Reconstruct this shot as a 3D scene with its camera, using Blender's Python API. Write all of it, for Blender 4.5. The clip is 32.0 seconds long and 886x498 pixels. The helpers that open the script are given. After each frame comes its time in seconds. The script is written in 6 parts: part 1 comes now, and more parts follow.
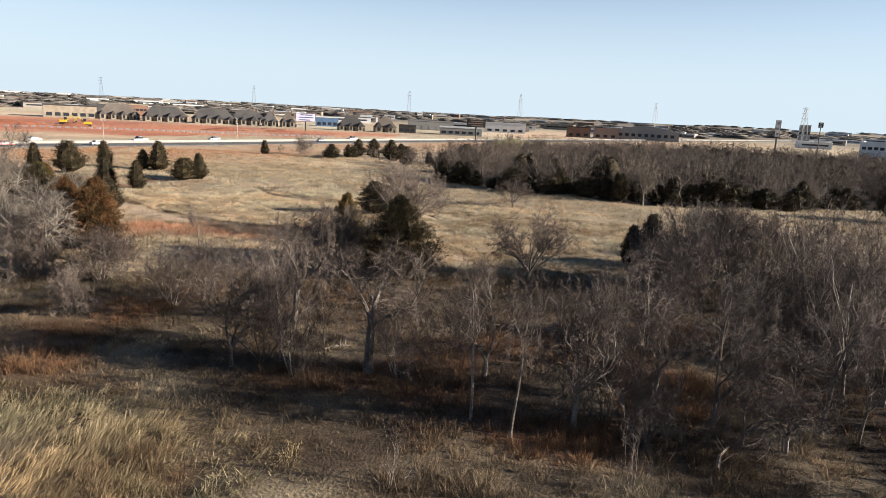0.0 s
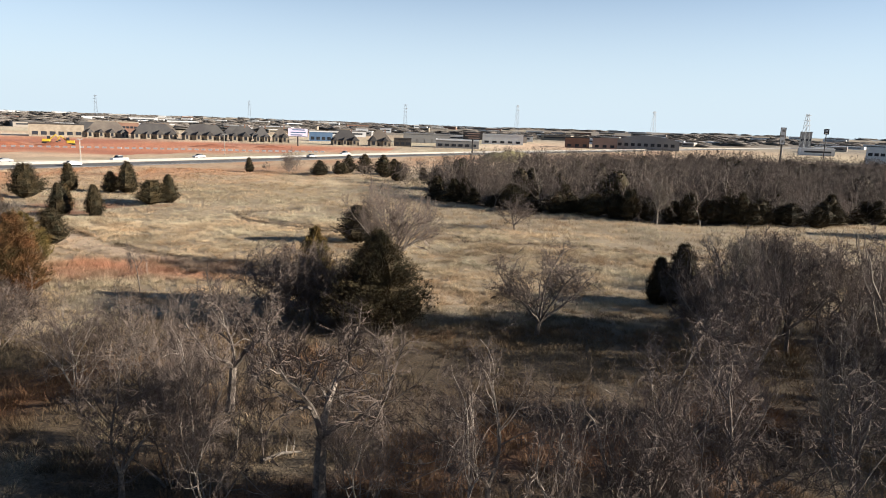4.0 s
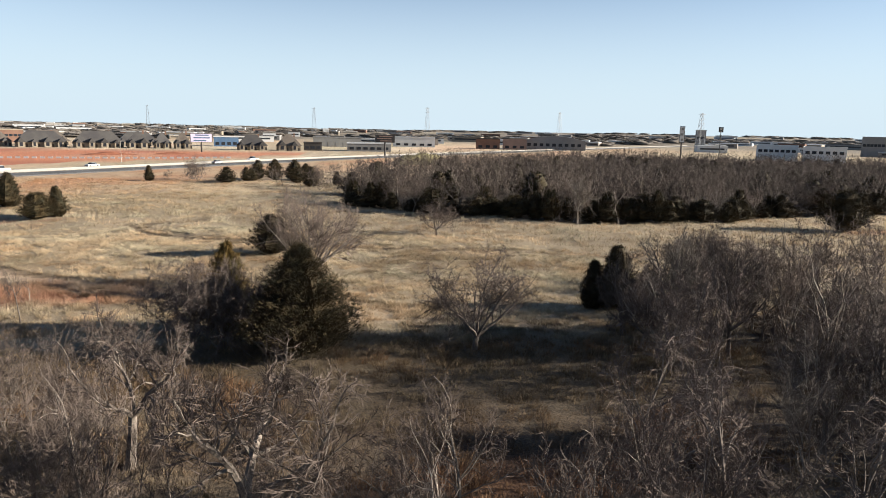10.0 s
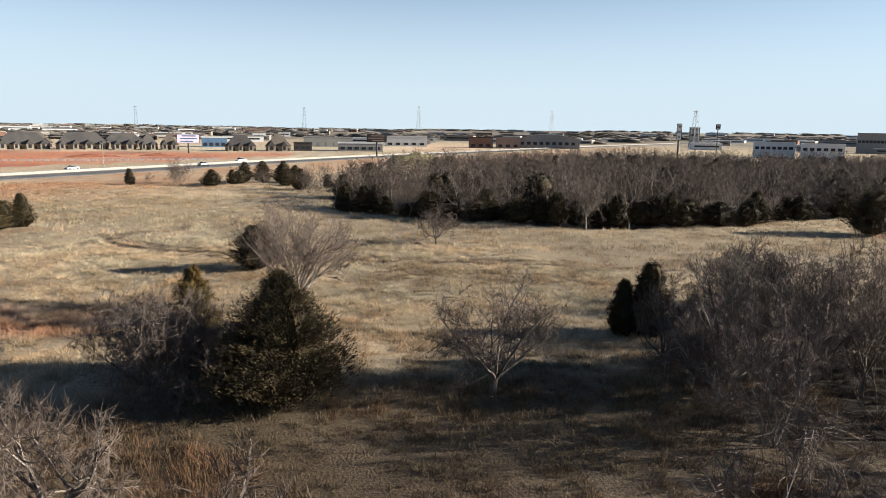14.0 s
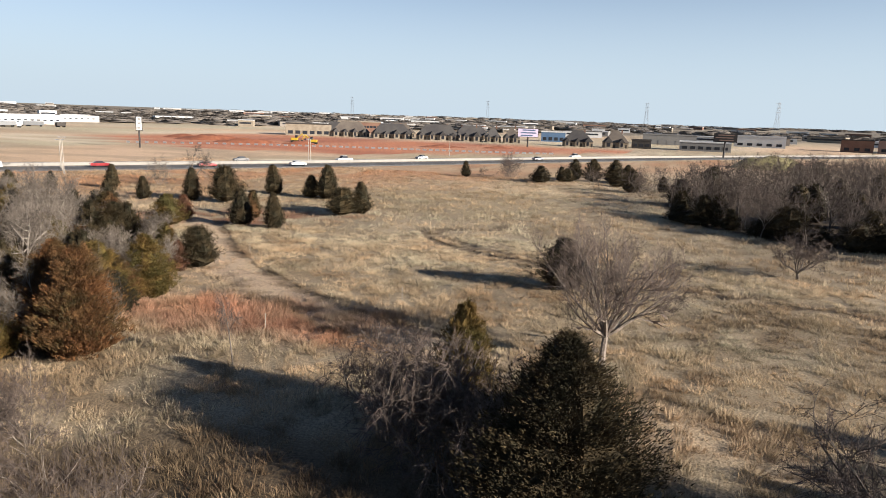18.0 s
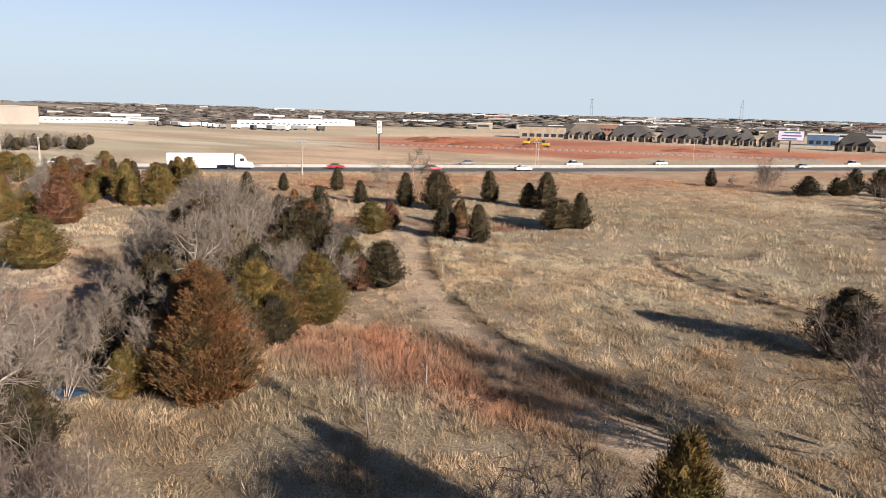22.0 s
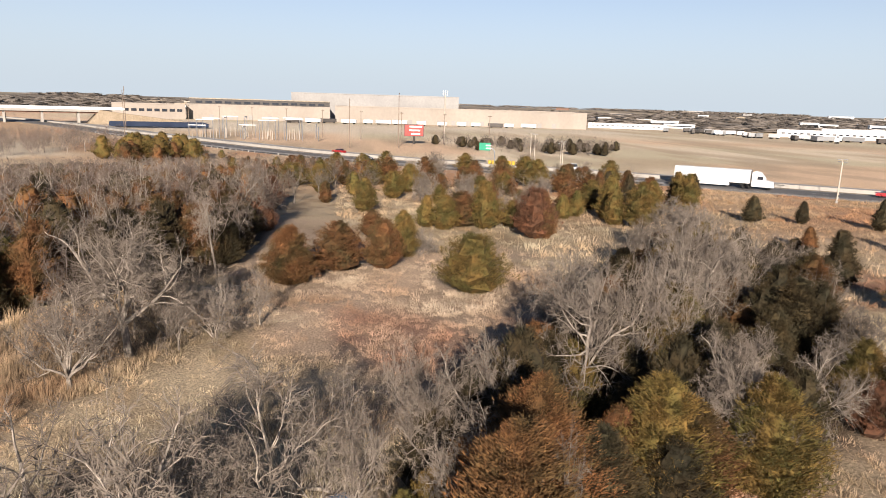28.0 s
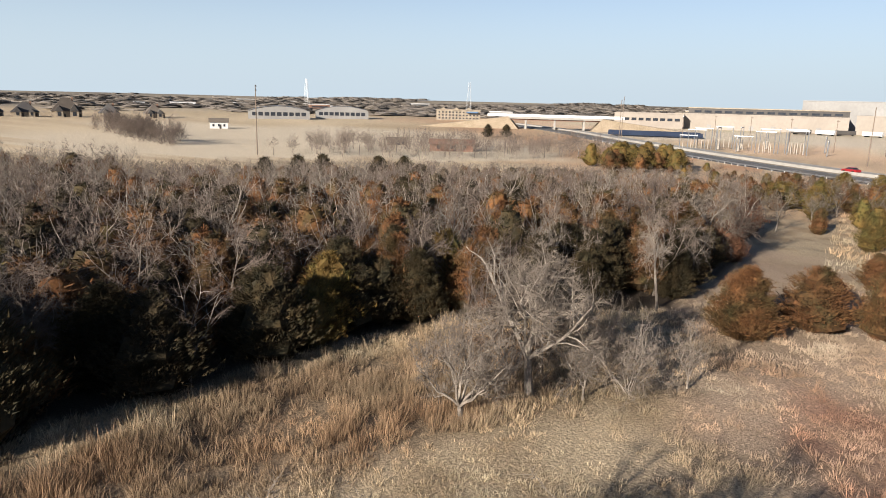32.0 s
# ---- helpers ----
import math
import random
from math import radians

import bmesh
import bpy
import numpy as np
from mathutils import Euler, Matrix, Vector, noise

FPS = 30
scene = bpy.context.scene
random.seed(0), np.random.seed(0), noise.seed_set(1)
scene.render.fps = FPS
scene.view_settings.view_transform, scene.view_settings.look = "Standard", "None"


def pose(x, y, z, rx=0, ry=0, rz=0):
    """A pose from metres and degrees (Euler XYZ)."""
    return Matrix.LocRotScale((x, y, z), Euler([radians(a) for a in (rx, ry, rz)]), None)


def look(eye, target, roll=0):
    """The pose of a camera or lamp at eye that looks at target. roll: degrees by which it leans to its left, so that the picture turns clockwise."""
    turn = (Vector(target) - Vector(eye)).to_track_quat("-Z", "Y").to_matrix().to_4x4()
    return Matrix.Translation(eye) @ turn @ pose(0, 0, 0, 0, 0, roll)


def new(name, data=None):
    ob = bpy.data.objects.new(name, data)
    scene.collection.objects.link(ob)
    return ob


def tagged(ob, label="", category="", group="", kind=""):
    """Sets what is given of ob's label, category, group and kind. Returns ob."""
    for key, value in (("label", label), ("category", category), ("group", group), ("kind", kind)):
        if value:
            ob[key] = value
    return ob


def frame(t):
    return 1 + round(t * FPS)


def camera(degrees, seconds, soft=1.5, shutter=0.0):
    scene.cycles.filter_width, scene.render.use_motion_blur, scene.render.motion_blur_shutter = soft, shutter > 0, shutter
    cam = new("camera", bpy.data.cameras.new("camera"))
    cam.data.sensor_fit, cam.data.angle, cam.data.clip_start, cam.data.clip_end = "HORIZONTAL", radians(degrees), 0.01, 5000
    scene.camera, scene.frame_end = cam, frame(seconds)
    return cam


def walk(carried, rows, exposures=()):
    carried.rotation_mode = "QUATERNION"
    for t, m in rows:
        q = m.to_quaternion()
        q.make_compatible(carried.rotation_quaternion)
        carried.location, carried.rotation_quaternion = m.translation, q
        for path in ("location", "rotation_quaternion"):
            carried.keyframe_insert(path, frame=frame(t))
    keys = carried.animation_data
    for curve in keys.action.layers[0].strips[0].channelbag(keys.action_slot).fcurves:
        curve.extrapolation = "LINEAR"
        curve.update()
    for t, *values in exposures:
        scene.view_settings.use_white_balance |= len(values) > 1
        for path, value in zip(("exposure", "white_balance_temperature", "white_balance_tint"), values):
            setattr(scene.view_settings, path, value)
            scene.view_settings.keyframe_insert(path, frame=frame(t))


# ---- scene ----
EXPO = [(0.0, 1.56, 6050, 8), (13.5, 1.53, 6000, 6), (19.0, 1.34, 6000, 10), (26.5, 1.34, 6300, 14), (32.0, 1.34, 6050, 9)]
cam = camera(66.3, 32.0, soft=0.9)
PATH = [
    (0, (0.00, 0.00, 14.99), (0.066, 19.614, 11.071), 2.91),
    (0.5, (0.49, 2.20, 14.96), (0.559, 21.820, 11.098), 2.79),
    (1, (0.83, 4.35, 14.94), (0.906, 23.988, 11.132), 2.65),
    (1.5, (1.05, 6.50, 14.95), (1.131, 26.138, 11.176), 2.54),
    (2, (1.10, 8.65, 14.97), (1.198, 28.297, 11.241), 2.43),
    (2.5, (1.10, 10.48, 15.07), (1.207, 30.148, 11.439), 2.36),
    (4.5, (0.51, 12.21, 15.20), (0.600, 31.887, 11.645), 1.88),
    (5, (0.39, 12.38, 15.15), (0.585, 32.063, 11.635), 1.72),
    (5.5, (0.28, 12.45, 15.15), (1.023, 32.130, 11.664), 1.58),
    (6, (0.08, 12.57, 15.19), (1.375, 32.225, 11.711), 1.47),
    (6.5, (0.02, 12.68, 15.18), (1.527, 32.322, 11.724), 1.39),
    (7, (-0.08, 12.86, 15.18), (1.632, 32.486, 11.721), 1.32),
    (7.5, (-0.11, 13.08, 15.14), (1.768, 32.693, 11.693), 1.29),
    (8, (-0.15, 13.36, 15.09), (1.837, 32.964, 11.644), 1.24),
    (8.5, (-0.16, 13.74, 15.03), (1.831, 33.344, 11.596), 1.20),
    (9, (-0.19, 14.32, 15.09), (1.799, 33.923, 11.659), 1.20),
    (9.5, (-0.20, 15.16, 15.06), (2.041, 34.738, 11.623), 1.23),
    (10, (-0.22, 16.10, 15.07), (2.377, 35.633, 11.639), 1.21),
    (10.5, (-0.23, 17.13, 15.10), (2.628, 36.626, 11.672), 1.23),
    (11, (-0.23, 18.31, 15.15), (2.906, 37.761, 11.714), 1.24),
    (11.5, (-0.24, 19.50, 15.19), (2.925, 38.952, 11.755), 1.22),
    (12, (-0.22, 20.55, 15.16), (2.930, 40.005, 11.735), 1.12),
    (12.5, (-0.21, 21.47, 15.14), (2.926, 40.929, 11.723), 0.99),
    (13, (-0.18, 22.34, 15.18), (2.937, 41.802, 11.761), 0.90),
    (13.5, (-0.20, 23.17, 15.18), (2.904, 42.628, 11.768), 0.86),
    (15.5, (-0.36, 28.97, 15.16), (-0.373, 48.613, 11.413), 1.39),
    (16, (-0.31, 30.26, 15.37), (-1.581, 49.862, 11.601), 1.61),
    (16.5, (-0.21, 31.68, 15.48), (-2.710, 51.162, 11.689), 1.73),
    (17, (-0.12, 33.17, 15.49), (-3.769, 52.462, 11.681), 1.69),
    (17.5, (-0.19, 34.75, 15.42), (-4.994, 53.789, 11.623), 1.82),
    (18, (-0.32, 36.24, 15.39), (-6.811, 54.771, 11.580), 1.95),
    (18.5, (-0.42, 37.73, 15.36), (-8.672, 55.537, 11.517), 2.00),
    (19, (-0.65, 39.04, 15.36), (-10.485, 56.018, 11.492), 1.97),
    (19.5, (-0.85, 40.47, 15.32), (-11.988, 56.621, 11.424), 2.00),
    (20, (-1.20, 41.88, 15.32), (-13.045, 57.504, 11.387), 1.95),
    (20.5, (-1.66, 43.28, 15.30), (-13.768, 58.712, 11.365), 1.82),
    (21, (-2.26, 44.82, 15.30), (-14.422, 60.203, 11.366), 1.63),
    (21.5, (-3.00, 46.44, 15.35), (-15.176, 61.816, 11.409), 1.50),
    (22, (-3.88, 48.10, 15.37), (-16.240, 63.327, 11.436), 1.38),
    (22.5, (-4.85, 49.72, 15.38), (-17.598, 64.619, 11.449), 1.35),
    (23, (-5.91, 51.31, 15.42), (-19.233, 65.695, 11.483), 1.32),
    (23.5, (-7.05, 52.80, 15.49), (-21.056, 66.515, 11.524), 1.34),
    (24, (-8.17, 54.21, 15.53), (-22.789, 67.263, 11.545), 1.39),
    (24.5, (-9.37, 55.43, 15.54), (-24.735, 67.596, 11.558), 1.53),
    (26.5, (-13.60, 59.72, 15.80), (-31.814, 66.917, 11.742), 1.67),
    (27, (-14.77, 60.46, 15.80), (-33.499, 66.171, 11.715), 1.61),
    (27.5, (-15.91, 61.17, 15.84), (-35.020, 65.395, 11.722), 1.61),
    (28, (-16.97, 61.75, 15.85), (-36.343, 64.500, 11.712), 1.71),
    (28.5, (-18.09, 62.24, 15.84), (-37.617, 63.357, 11.681), 1.75),
    (29, (-19.23, 62.60, 15.83), (-38.778, 62.039, 11.647), 1.73),
    (29.5, (-20.43, 62.84, 15.85), (-39.854, 60.589, 11.639), 1.67),
    (30, (-21.63, 62.95, 15.82), (-40.780, 59.032, 11.583), 1.66),
    (30.5, (-22.78, 63.03, 15.77), (-41.513, 57.451, 11.532), 1.57),
    (31, (-23.98, 63.00, 15.77), (-42.148, 55.795, 11.529), 1.53),
    (31.5, (-25.17, 62.86, 15.79), (-42.642, 54.107, 11.546), 1.49),
    (32, (-26.35, 62.57, 15.85), (-42.950, 52.257, 11.594), 1.47),
]
walk(cam, [(t, look(eye, target, roll)) for t, eye, target, roll in PATH], exposures=EXPO)

# ---- light ----
SUN_ELEV, SUN_BEAR = radians(18.5), radians(97.5)  # bearing clockwise from +y
world = bpy.data.worlds.new("sky")
scene.world = world
world.use_nodes = True
wn, wl = world.node_tree.nodes, world.node_tree.links
sky = wn.new("ShaderNodeTexSky")
sky.sky_type, sky.sun_disc = "NISHITA", False
sky.sun_elevation, sky.sun_rotation = SUN_ELEV, SUN_BEAR
sky.air_density, sky.dust_density, sky.ozone_density, sky.altitude = 0.62, 0.2, 0.35, 300
veil = wn.new("ShaderNodeMix")  # haze, thick along the horizon and thinning towards the zenith
veil.data_type = "RGBA"
up, height, thin = wn.new("ShaderNodeTexCoord"), wn.new("ShaderNodeSeparateXYZ"), wn.new("ShaderNodeMapRange")
thin.interpolation_type = "SMOOTHSTEP"
for key, value in (("From Min", 0.0), ("From Max", 0.31), ("To Min", 1.0), ("To Max", 0.0)):
    thin.inputs[key].default_value = value
wl.new(up.outputs["Generated"], height.inputs[0])
wl.new(height.outputs["Z"], thin.inputs["Value"])
wl.new(thin.outputs["Result"], veil.inputs["Factor"])
va, vb = [i for i in veil.inputs if i.type == "RGBA"][:2]
vb.default_value = (5.05, 5.65, 5.95, 1)
wl.new(sky.outputs[0], va)
wl.new([o for o in veil.outputs if o.type == "RGBA"][0], wn["Background"].inputs["Color"])
wn["Background"].inputs["Strength"].default_value = 0.05
sun = new("sun", bpy.data.lights.new("sun", "SUN"))
sun.data.energy, sun.data.angle, sun.data.color = 5.0, radians(0.6), (1.0, 0.86, 0.7)
sun.matrix_world = look((300 * math.sin(SUN_BEAR) * math.cos(SUN_ELEV), 300 * math.cos(SUN_BEAR) * math.cos(SUN_ELEV),
                         300 * math.sin(SUN_ELEV)), (0, 0, 0))


# ---- materials ----
def mat(name, color=(0.5, 0.5, 0.5), other=None, rough=0.9, var=0.25, scale=1.0, fine=12.0, bump=0.0, attr=False, rnd=0.0, metal=0.0, sheer=0.0, split=0.5, detail=3.0, leafy=0.0):
    """A surface: two colours mixed by coarse noise, fine grain, a shade of its own for each object, relief."""
    m = bpy.data.materials.new(name)
    m.use_nodes = True
    n, l = m.node_tree.nodes, m.node_tree.links
    bsdf = n["Principled BSDF"]
    bsdf.inputs["Roughness"].default_value, bsdf.inputs["Metallic"].default_value = rough, metal
    bsdf.inputs["Specular IOR Level"].default_value = 0.25
    geo = n.new("ShaderNodeNewGeometry")
    big, small = n.new("ShaderNodeTexNoise"), n.new("ShaderNodeTexNoise")
    for tex, s in ((big, scale), (small, fine)):
        tex.inputs["Scale"].default_value, tex.inputs["Detail"].default_value = s, detail
        l.new(geo.outputs["Position"], tex.inputs["Vector"])
    mix = n.new("ShaderNodeMix")
    mix.data_type = "RGBA"
    a, b = [s for s in mix.inputs if s.type == "RGBA"][:2]
    out = [s for s in mix.outputs if s.type == "RGBA"][0]
    if attr:
        at = n.new("ShaderNodeAttribute")
        at.attribute_name = "zone"
        l.new(at.outputs["Color"], a)
        l.new(at.outputs["Color"], b)
    else:
        a.default_value = (*color, 1)
        b.default_value = (*(other or color), 1)
    ramp = n.new("ShaderNodeMapRange")
    ramp.inputs["From Min"].default_value, ramp.inputs["From Max"].default_value = split - 0.14, split + 0.14
    l.new(big.outputs["Fac"], ramp.inputs["Value"])
    l.new(ramp.outputs["Result"], mix.inputs["Factor"])
    shade = n.new("ShaderNodeMapRange")
    shade.inputs["From Min"].default_value, shade.inputs["From Max"].default_value = 0.25, 0.75
    shade.inputs["To Min"].default_value, shade.inputs["To Max"].default_value = 1 - var, 1 + var
    l.new(small.outputs["Fac"], shade.inputs["Value"])
    value = shade.outputs["Result"]
    if rnd:
        info = n.new("ShaderNodeObjectInfo")
        own = n.new("ShaderNodeMapRange")
        own.inputs["To Min"].default_value, own.inputs["To Max"].default_value = 1 - rnd, 1 + rnd
        l.new(info.outputs["Random"], own.inputs["Value"])
        times = n.new("ShaderNodeMath")
        times.operation = "MULTIPLY"
        l.new(value, times.inputs[0])
        l.new(own.outputs["Result"], times.inputs[1])
        value = times.outputs[0]
    if leafy:
        own = n.new("ShaderNodeMapRange")
        own.inputs["To Min"].default_value, own.inputs["To Max"].default_value = 1 - leafy, 1 + leafy
        l.new(geo.outputs["Random Per Island"], own.inputs["Value"])
        times = n.new("ShaderNodeMath")
        times.operation = "MULTIPLY"
        l.new(value, times.inputs[0])
        l.new(own.outputs["Result"], times.inputs[1])
        value = times.outputs[0]
    hsv = n.new("ShaderNodeHueSaturation")
    l.new(out, hsv.inputs["Color"])
    l.new(value, hsv.inputs["Value"])
    l.new(hsv.outputs["Color"], bsdf.inputs["Base Color"])
    if bump:
        bp = n.new("ShaderNodeBump")
        bp.inputs["Strength"].default_value, bp.inputs["Distance"].default_value = bump, 0.15
        l.new(small.outputs["Fac"], bp.inputs["Height"])
        l.new(bp.outputs["Normal"], bsdf.inputs["Normal"])
    if sheer:
        tr = n.new("ShaderNodeBsdfTranslucent")
        l.new(hsv.outputs["Color"], tr.inputs["Color"])
        both = n.new("ShaderNodeMixShader")
        both.inputs[0].default_value = sheer
        l.new(bsdf.outputs[0], both.inputs[1])
        l.new(tr.outputs[0], both.inputs[2])
        l.new(both.outputs[0], n["Material Output"].inputs["Surface"])
    return m


M_GROUND = mat("dry_turf", attr=True, var=0.5, scale=0.3, fine=7.0, bump=0.6, detail=8.0)
M_GRASS = mat("dry_grass_blades", attr=True, var=0.3, scale=0.3, fine=1.2, sheer=0.18)
M_BARK = mat("grey_bark", (0.2, 0.168, 0.14), (0.095, 0.077, 0.064), var=0.4, scale=1.5, fine=9, rnd=0.3, bump=0.3)
M_TWIG = mat("grey_twigs", (0.118, 0.091, 0.075), (0.073, 0.056, 0.047), var=0.3, scale=0.4, fine=3, rnd=0.3)
M_PALE = mat("pale_bark", (0.24, 0.208, 0.174), (0.12, 0.101, 0.085), var=0.4, scale=1.5, fine=8, rnd=0.25, bump=0.3)
M_PALETWIG = mat("pale_twigs", (0.16, 0.134, 0.11), (0.1, 0.082, 0.067), var=0.3, scale=0.4, fine=3, rnd=0.25)
M_CEDAR = dict(
    green=mat("cedar_green", (0.022, 0.019, 0.009), (0.042, 0.029, 0.012), var=0.4, scale=0.9, fine=5, rnd=0.25, leafy=0.4),
    olive=mat("cedar_olive", (0.062, 0.053, 0.014), (0.105, 0.064, 0.017), var=0.4, scale=0.7, fine=5, rnd=0.2, leafy=0.4),
    rust=mat("cedar_rust", (0.043, 0.033, 0.012), (0.098, 0.044, 0.016), var=0.4, scale=0.55, fine=5, rnd=0.2, split=0.47, leafy=0.4),
    red=mat("cedar_red", (0.058, 0.029, 0.016), (0.088, 0.037, 0.018), var=0.4, scale=0.8, fine=5, rnd=0.2, leafy=0.4))


# ---- helpers of this scene ----
def part(name, bm, material, parent=None, label=""):
    """Links a bmesh, or a mesh, as one object under a thing."""
    me = bm
    if isinstance(bm, bmesh.types.BMesh):
        me = bpy.data.meshes.new(name)
        bm.to_mesh(me)
        bm.free()
    if material and not me.materials:
        me.materials.append(material)
    ob = new(name, me)
    if parent:
        ob.parent = parent
    if label:
        ob["label"] = label
    return ob


def vn(x, y, s, seed=0):
    """Smooth lattice noise from 0 to 1, with cells of s metres."""
    X, Y = np.asarray(x, float) / s, np.asarray(y, float) / s
    i, j = np.floor(X), np.floor(Y)
    u, v = X - i, Y - j
    u, v = u * u * (3 - 2 * u), v * v * (3 - 2 * v)

    def h(a, b):
        q = np.sin(a * 127.1 + b * 311.7 + seed * 74.7) * 43758.5453
        return q - np.floor(q)

    return (h(i, j) * (1 - u) + h(i + 1, j) * u) * (1 - v) + (h(i, j + 1) * (1 - u) + h(i + 1, j + 1) * u) * v


def step(a, b, v):
    q = np.clip((v - a) / (b - a), 0, 1)
    return q * q * (3 - 2 * q)


def away(x, y, line):
    """Distance from a polyline."""
    d = np.full(np.shape(x), 1e9)
    for (ax, ay), (bx, by) in zip(line, line[1:]):
        k = np.clip(((x - ax) * (bx - ax) + (y - ay) * (by - ay)) / ((bx - ax) ** 2 + (by - ay) ** 2), 0, 1)
        d = np.minimum(d, np.hypot(x - ax - k * (bx - ax), y - ay - k * (by - ay)))
    return d


def inside(x, y, poly):
    x, y = np.asarray(x, float), np.asarray(y, float)
    hit = np.zeros(np.shape(x), bool)
    for (ax, ay), (bx, by) in zip(poly, poly[1:] + poly[:1]):
        hit ^= ((ay > y) != (by > y)) & (x < (bx - ax) * (y - ay) / (by - ay + 1e-9) + ax)
    return hit


def spot(x, y, cx, cy, rx, ry, turn=0.0, soft=0.35):
    """1 inside an ellipse with a ragged edge, 0 outside."""
    c, s = math.cos(radians(turn)), math.sin(radians(turn))
    u, v = ((x - cx) * c + (y - cy) * s) / rx, (-(x - cx) * s + (y - cy) * c) / ry
    return 1 - step(1 - soft, 1 + soft, np.hypot(u, v) + 0.5 * (vn(x, y, 3.0, 5) - 0.5) + 0.4 * (vn(x, y, 9.0, 6) - 0.5))


# plan
ROAD = [(-560, -230), (-430, -105), (-330, -30), (-242, 43), (-204, 85), (-178, 124), (-151, 161), (-109, 219), (-67, 285), (-10, 372), (80, 490), (240, 690), (480, 960)]
TRACK_A = [(-66, 116), (-56, 106), (-48.5, 97.5), (-41, 91), (-33, 86), (-25, 81), (-15, 77.5), (-5, 73), (6, 70), (16, 68)]
TRACK_B = [(-25, 128), (-33, 124), (-30, 118), (-22, 112), (-12, 106.5), (0, 103.5), (16, 100), (34, 96), (60, 93), (90, 92)]
NORTH_WOOD = [(-2, 154), (10, 142), (22, 134), (37, 127), (60, 127), (84, 137), (110, 140), (150, 128), (210, 150), (230, 260), (120, 300), (40, 270), (8, 215), (-4, 180)]
WEST_WOOD = [(-31, 29), (-38, 30), (-50, 33), (-60, 34.5), (-70, 40), (-79, 50), (-98, 52), (-122, 50), (-150, 44), (-172, 24), (-158, -4), (-128, -22), (-104, -42), (-82, -62), (-50, -60), (-18, -10), (-25, 14)]
GROVE = [(-35, 66), (-40, 73), (-42, 80), (-47, 90), (-60, 98), (-72, 100), (-82, 99), (-78, 90), (-66, 82), (-56, 74), (-46, 67), (-40, 63)]
EAST_WOOD = [(18, 16), (32, 4), (78, 4), (82, 76), (44, 74), (31, 66), (25, 52), (21, 34)]
RED_DIRT = [(-262, 285), (-290, 360), (-300, 455), (-235, 452), (-120, 470), (-40, 468), (-30, 420), (-66, 352), (-128, 268), (-190, 262)]
WALK = [(0, 0), (1, 13), (0, 30), (-1, 42), (-8, 54), (-17, 62), (-28, 63)]
PALE_FIELD = [(-118, -110), (-150, -76), (-182, -36), (-215, -10), (-262, -42), (-330, -120), (-330, -230), (-240, -260), (-150, -200)]

APRON = [(-575, -80), (-575, 255), (-470, 262), (-420, 120), (-360, 10), (-400, -70)]


def gz(x, y):
    """The ground's height."""
    x, y = np.asarray(x, float), np.asarray(y, float)
    r = np.hypot(x + 20, y - 60)
    bumps = 0.5 * (vn(x, y, 14, 1) - 0.5) + 0.28 * (vn(x, y, 3.3, 2) - 0.5)
    rut = -0.16 * (np.abs(away(x, y, TRACK_A) - 1.7) < 0.7) - 0.16 * (np.abs(away(x, y, TRACK_B) - 1.1) < 0.6)
    far = step(500, 4200, r) * (8 + 15 * vn(x, y, 1500, 3))
    return bumps * (1 - step(90, 260, r)) * step(13, 22, away(x, y, ROAD)) + rut + far


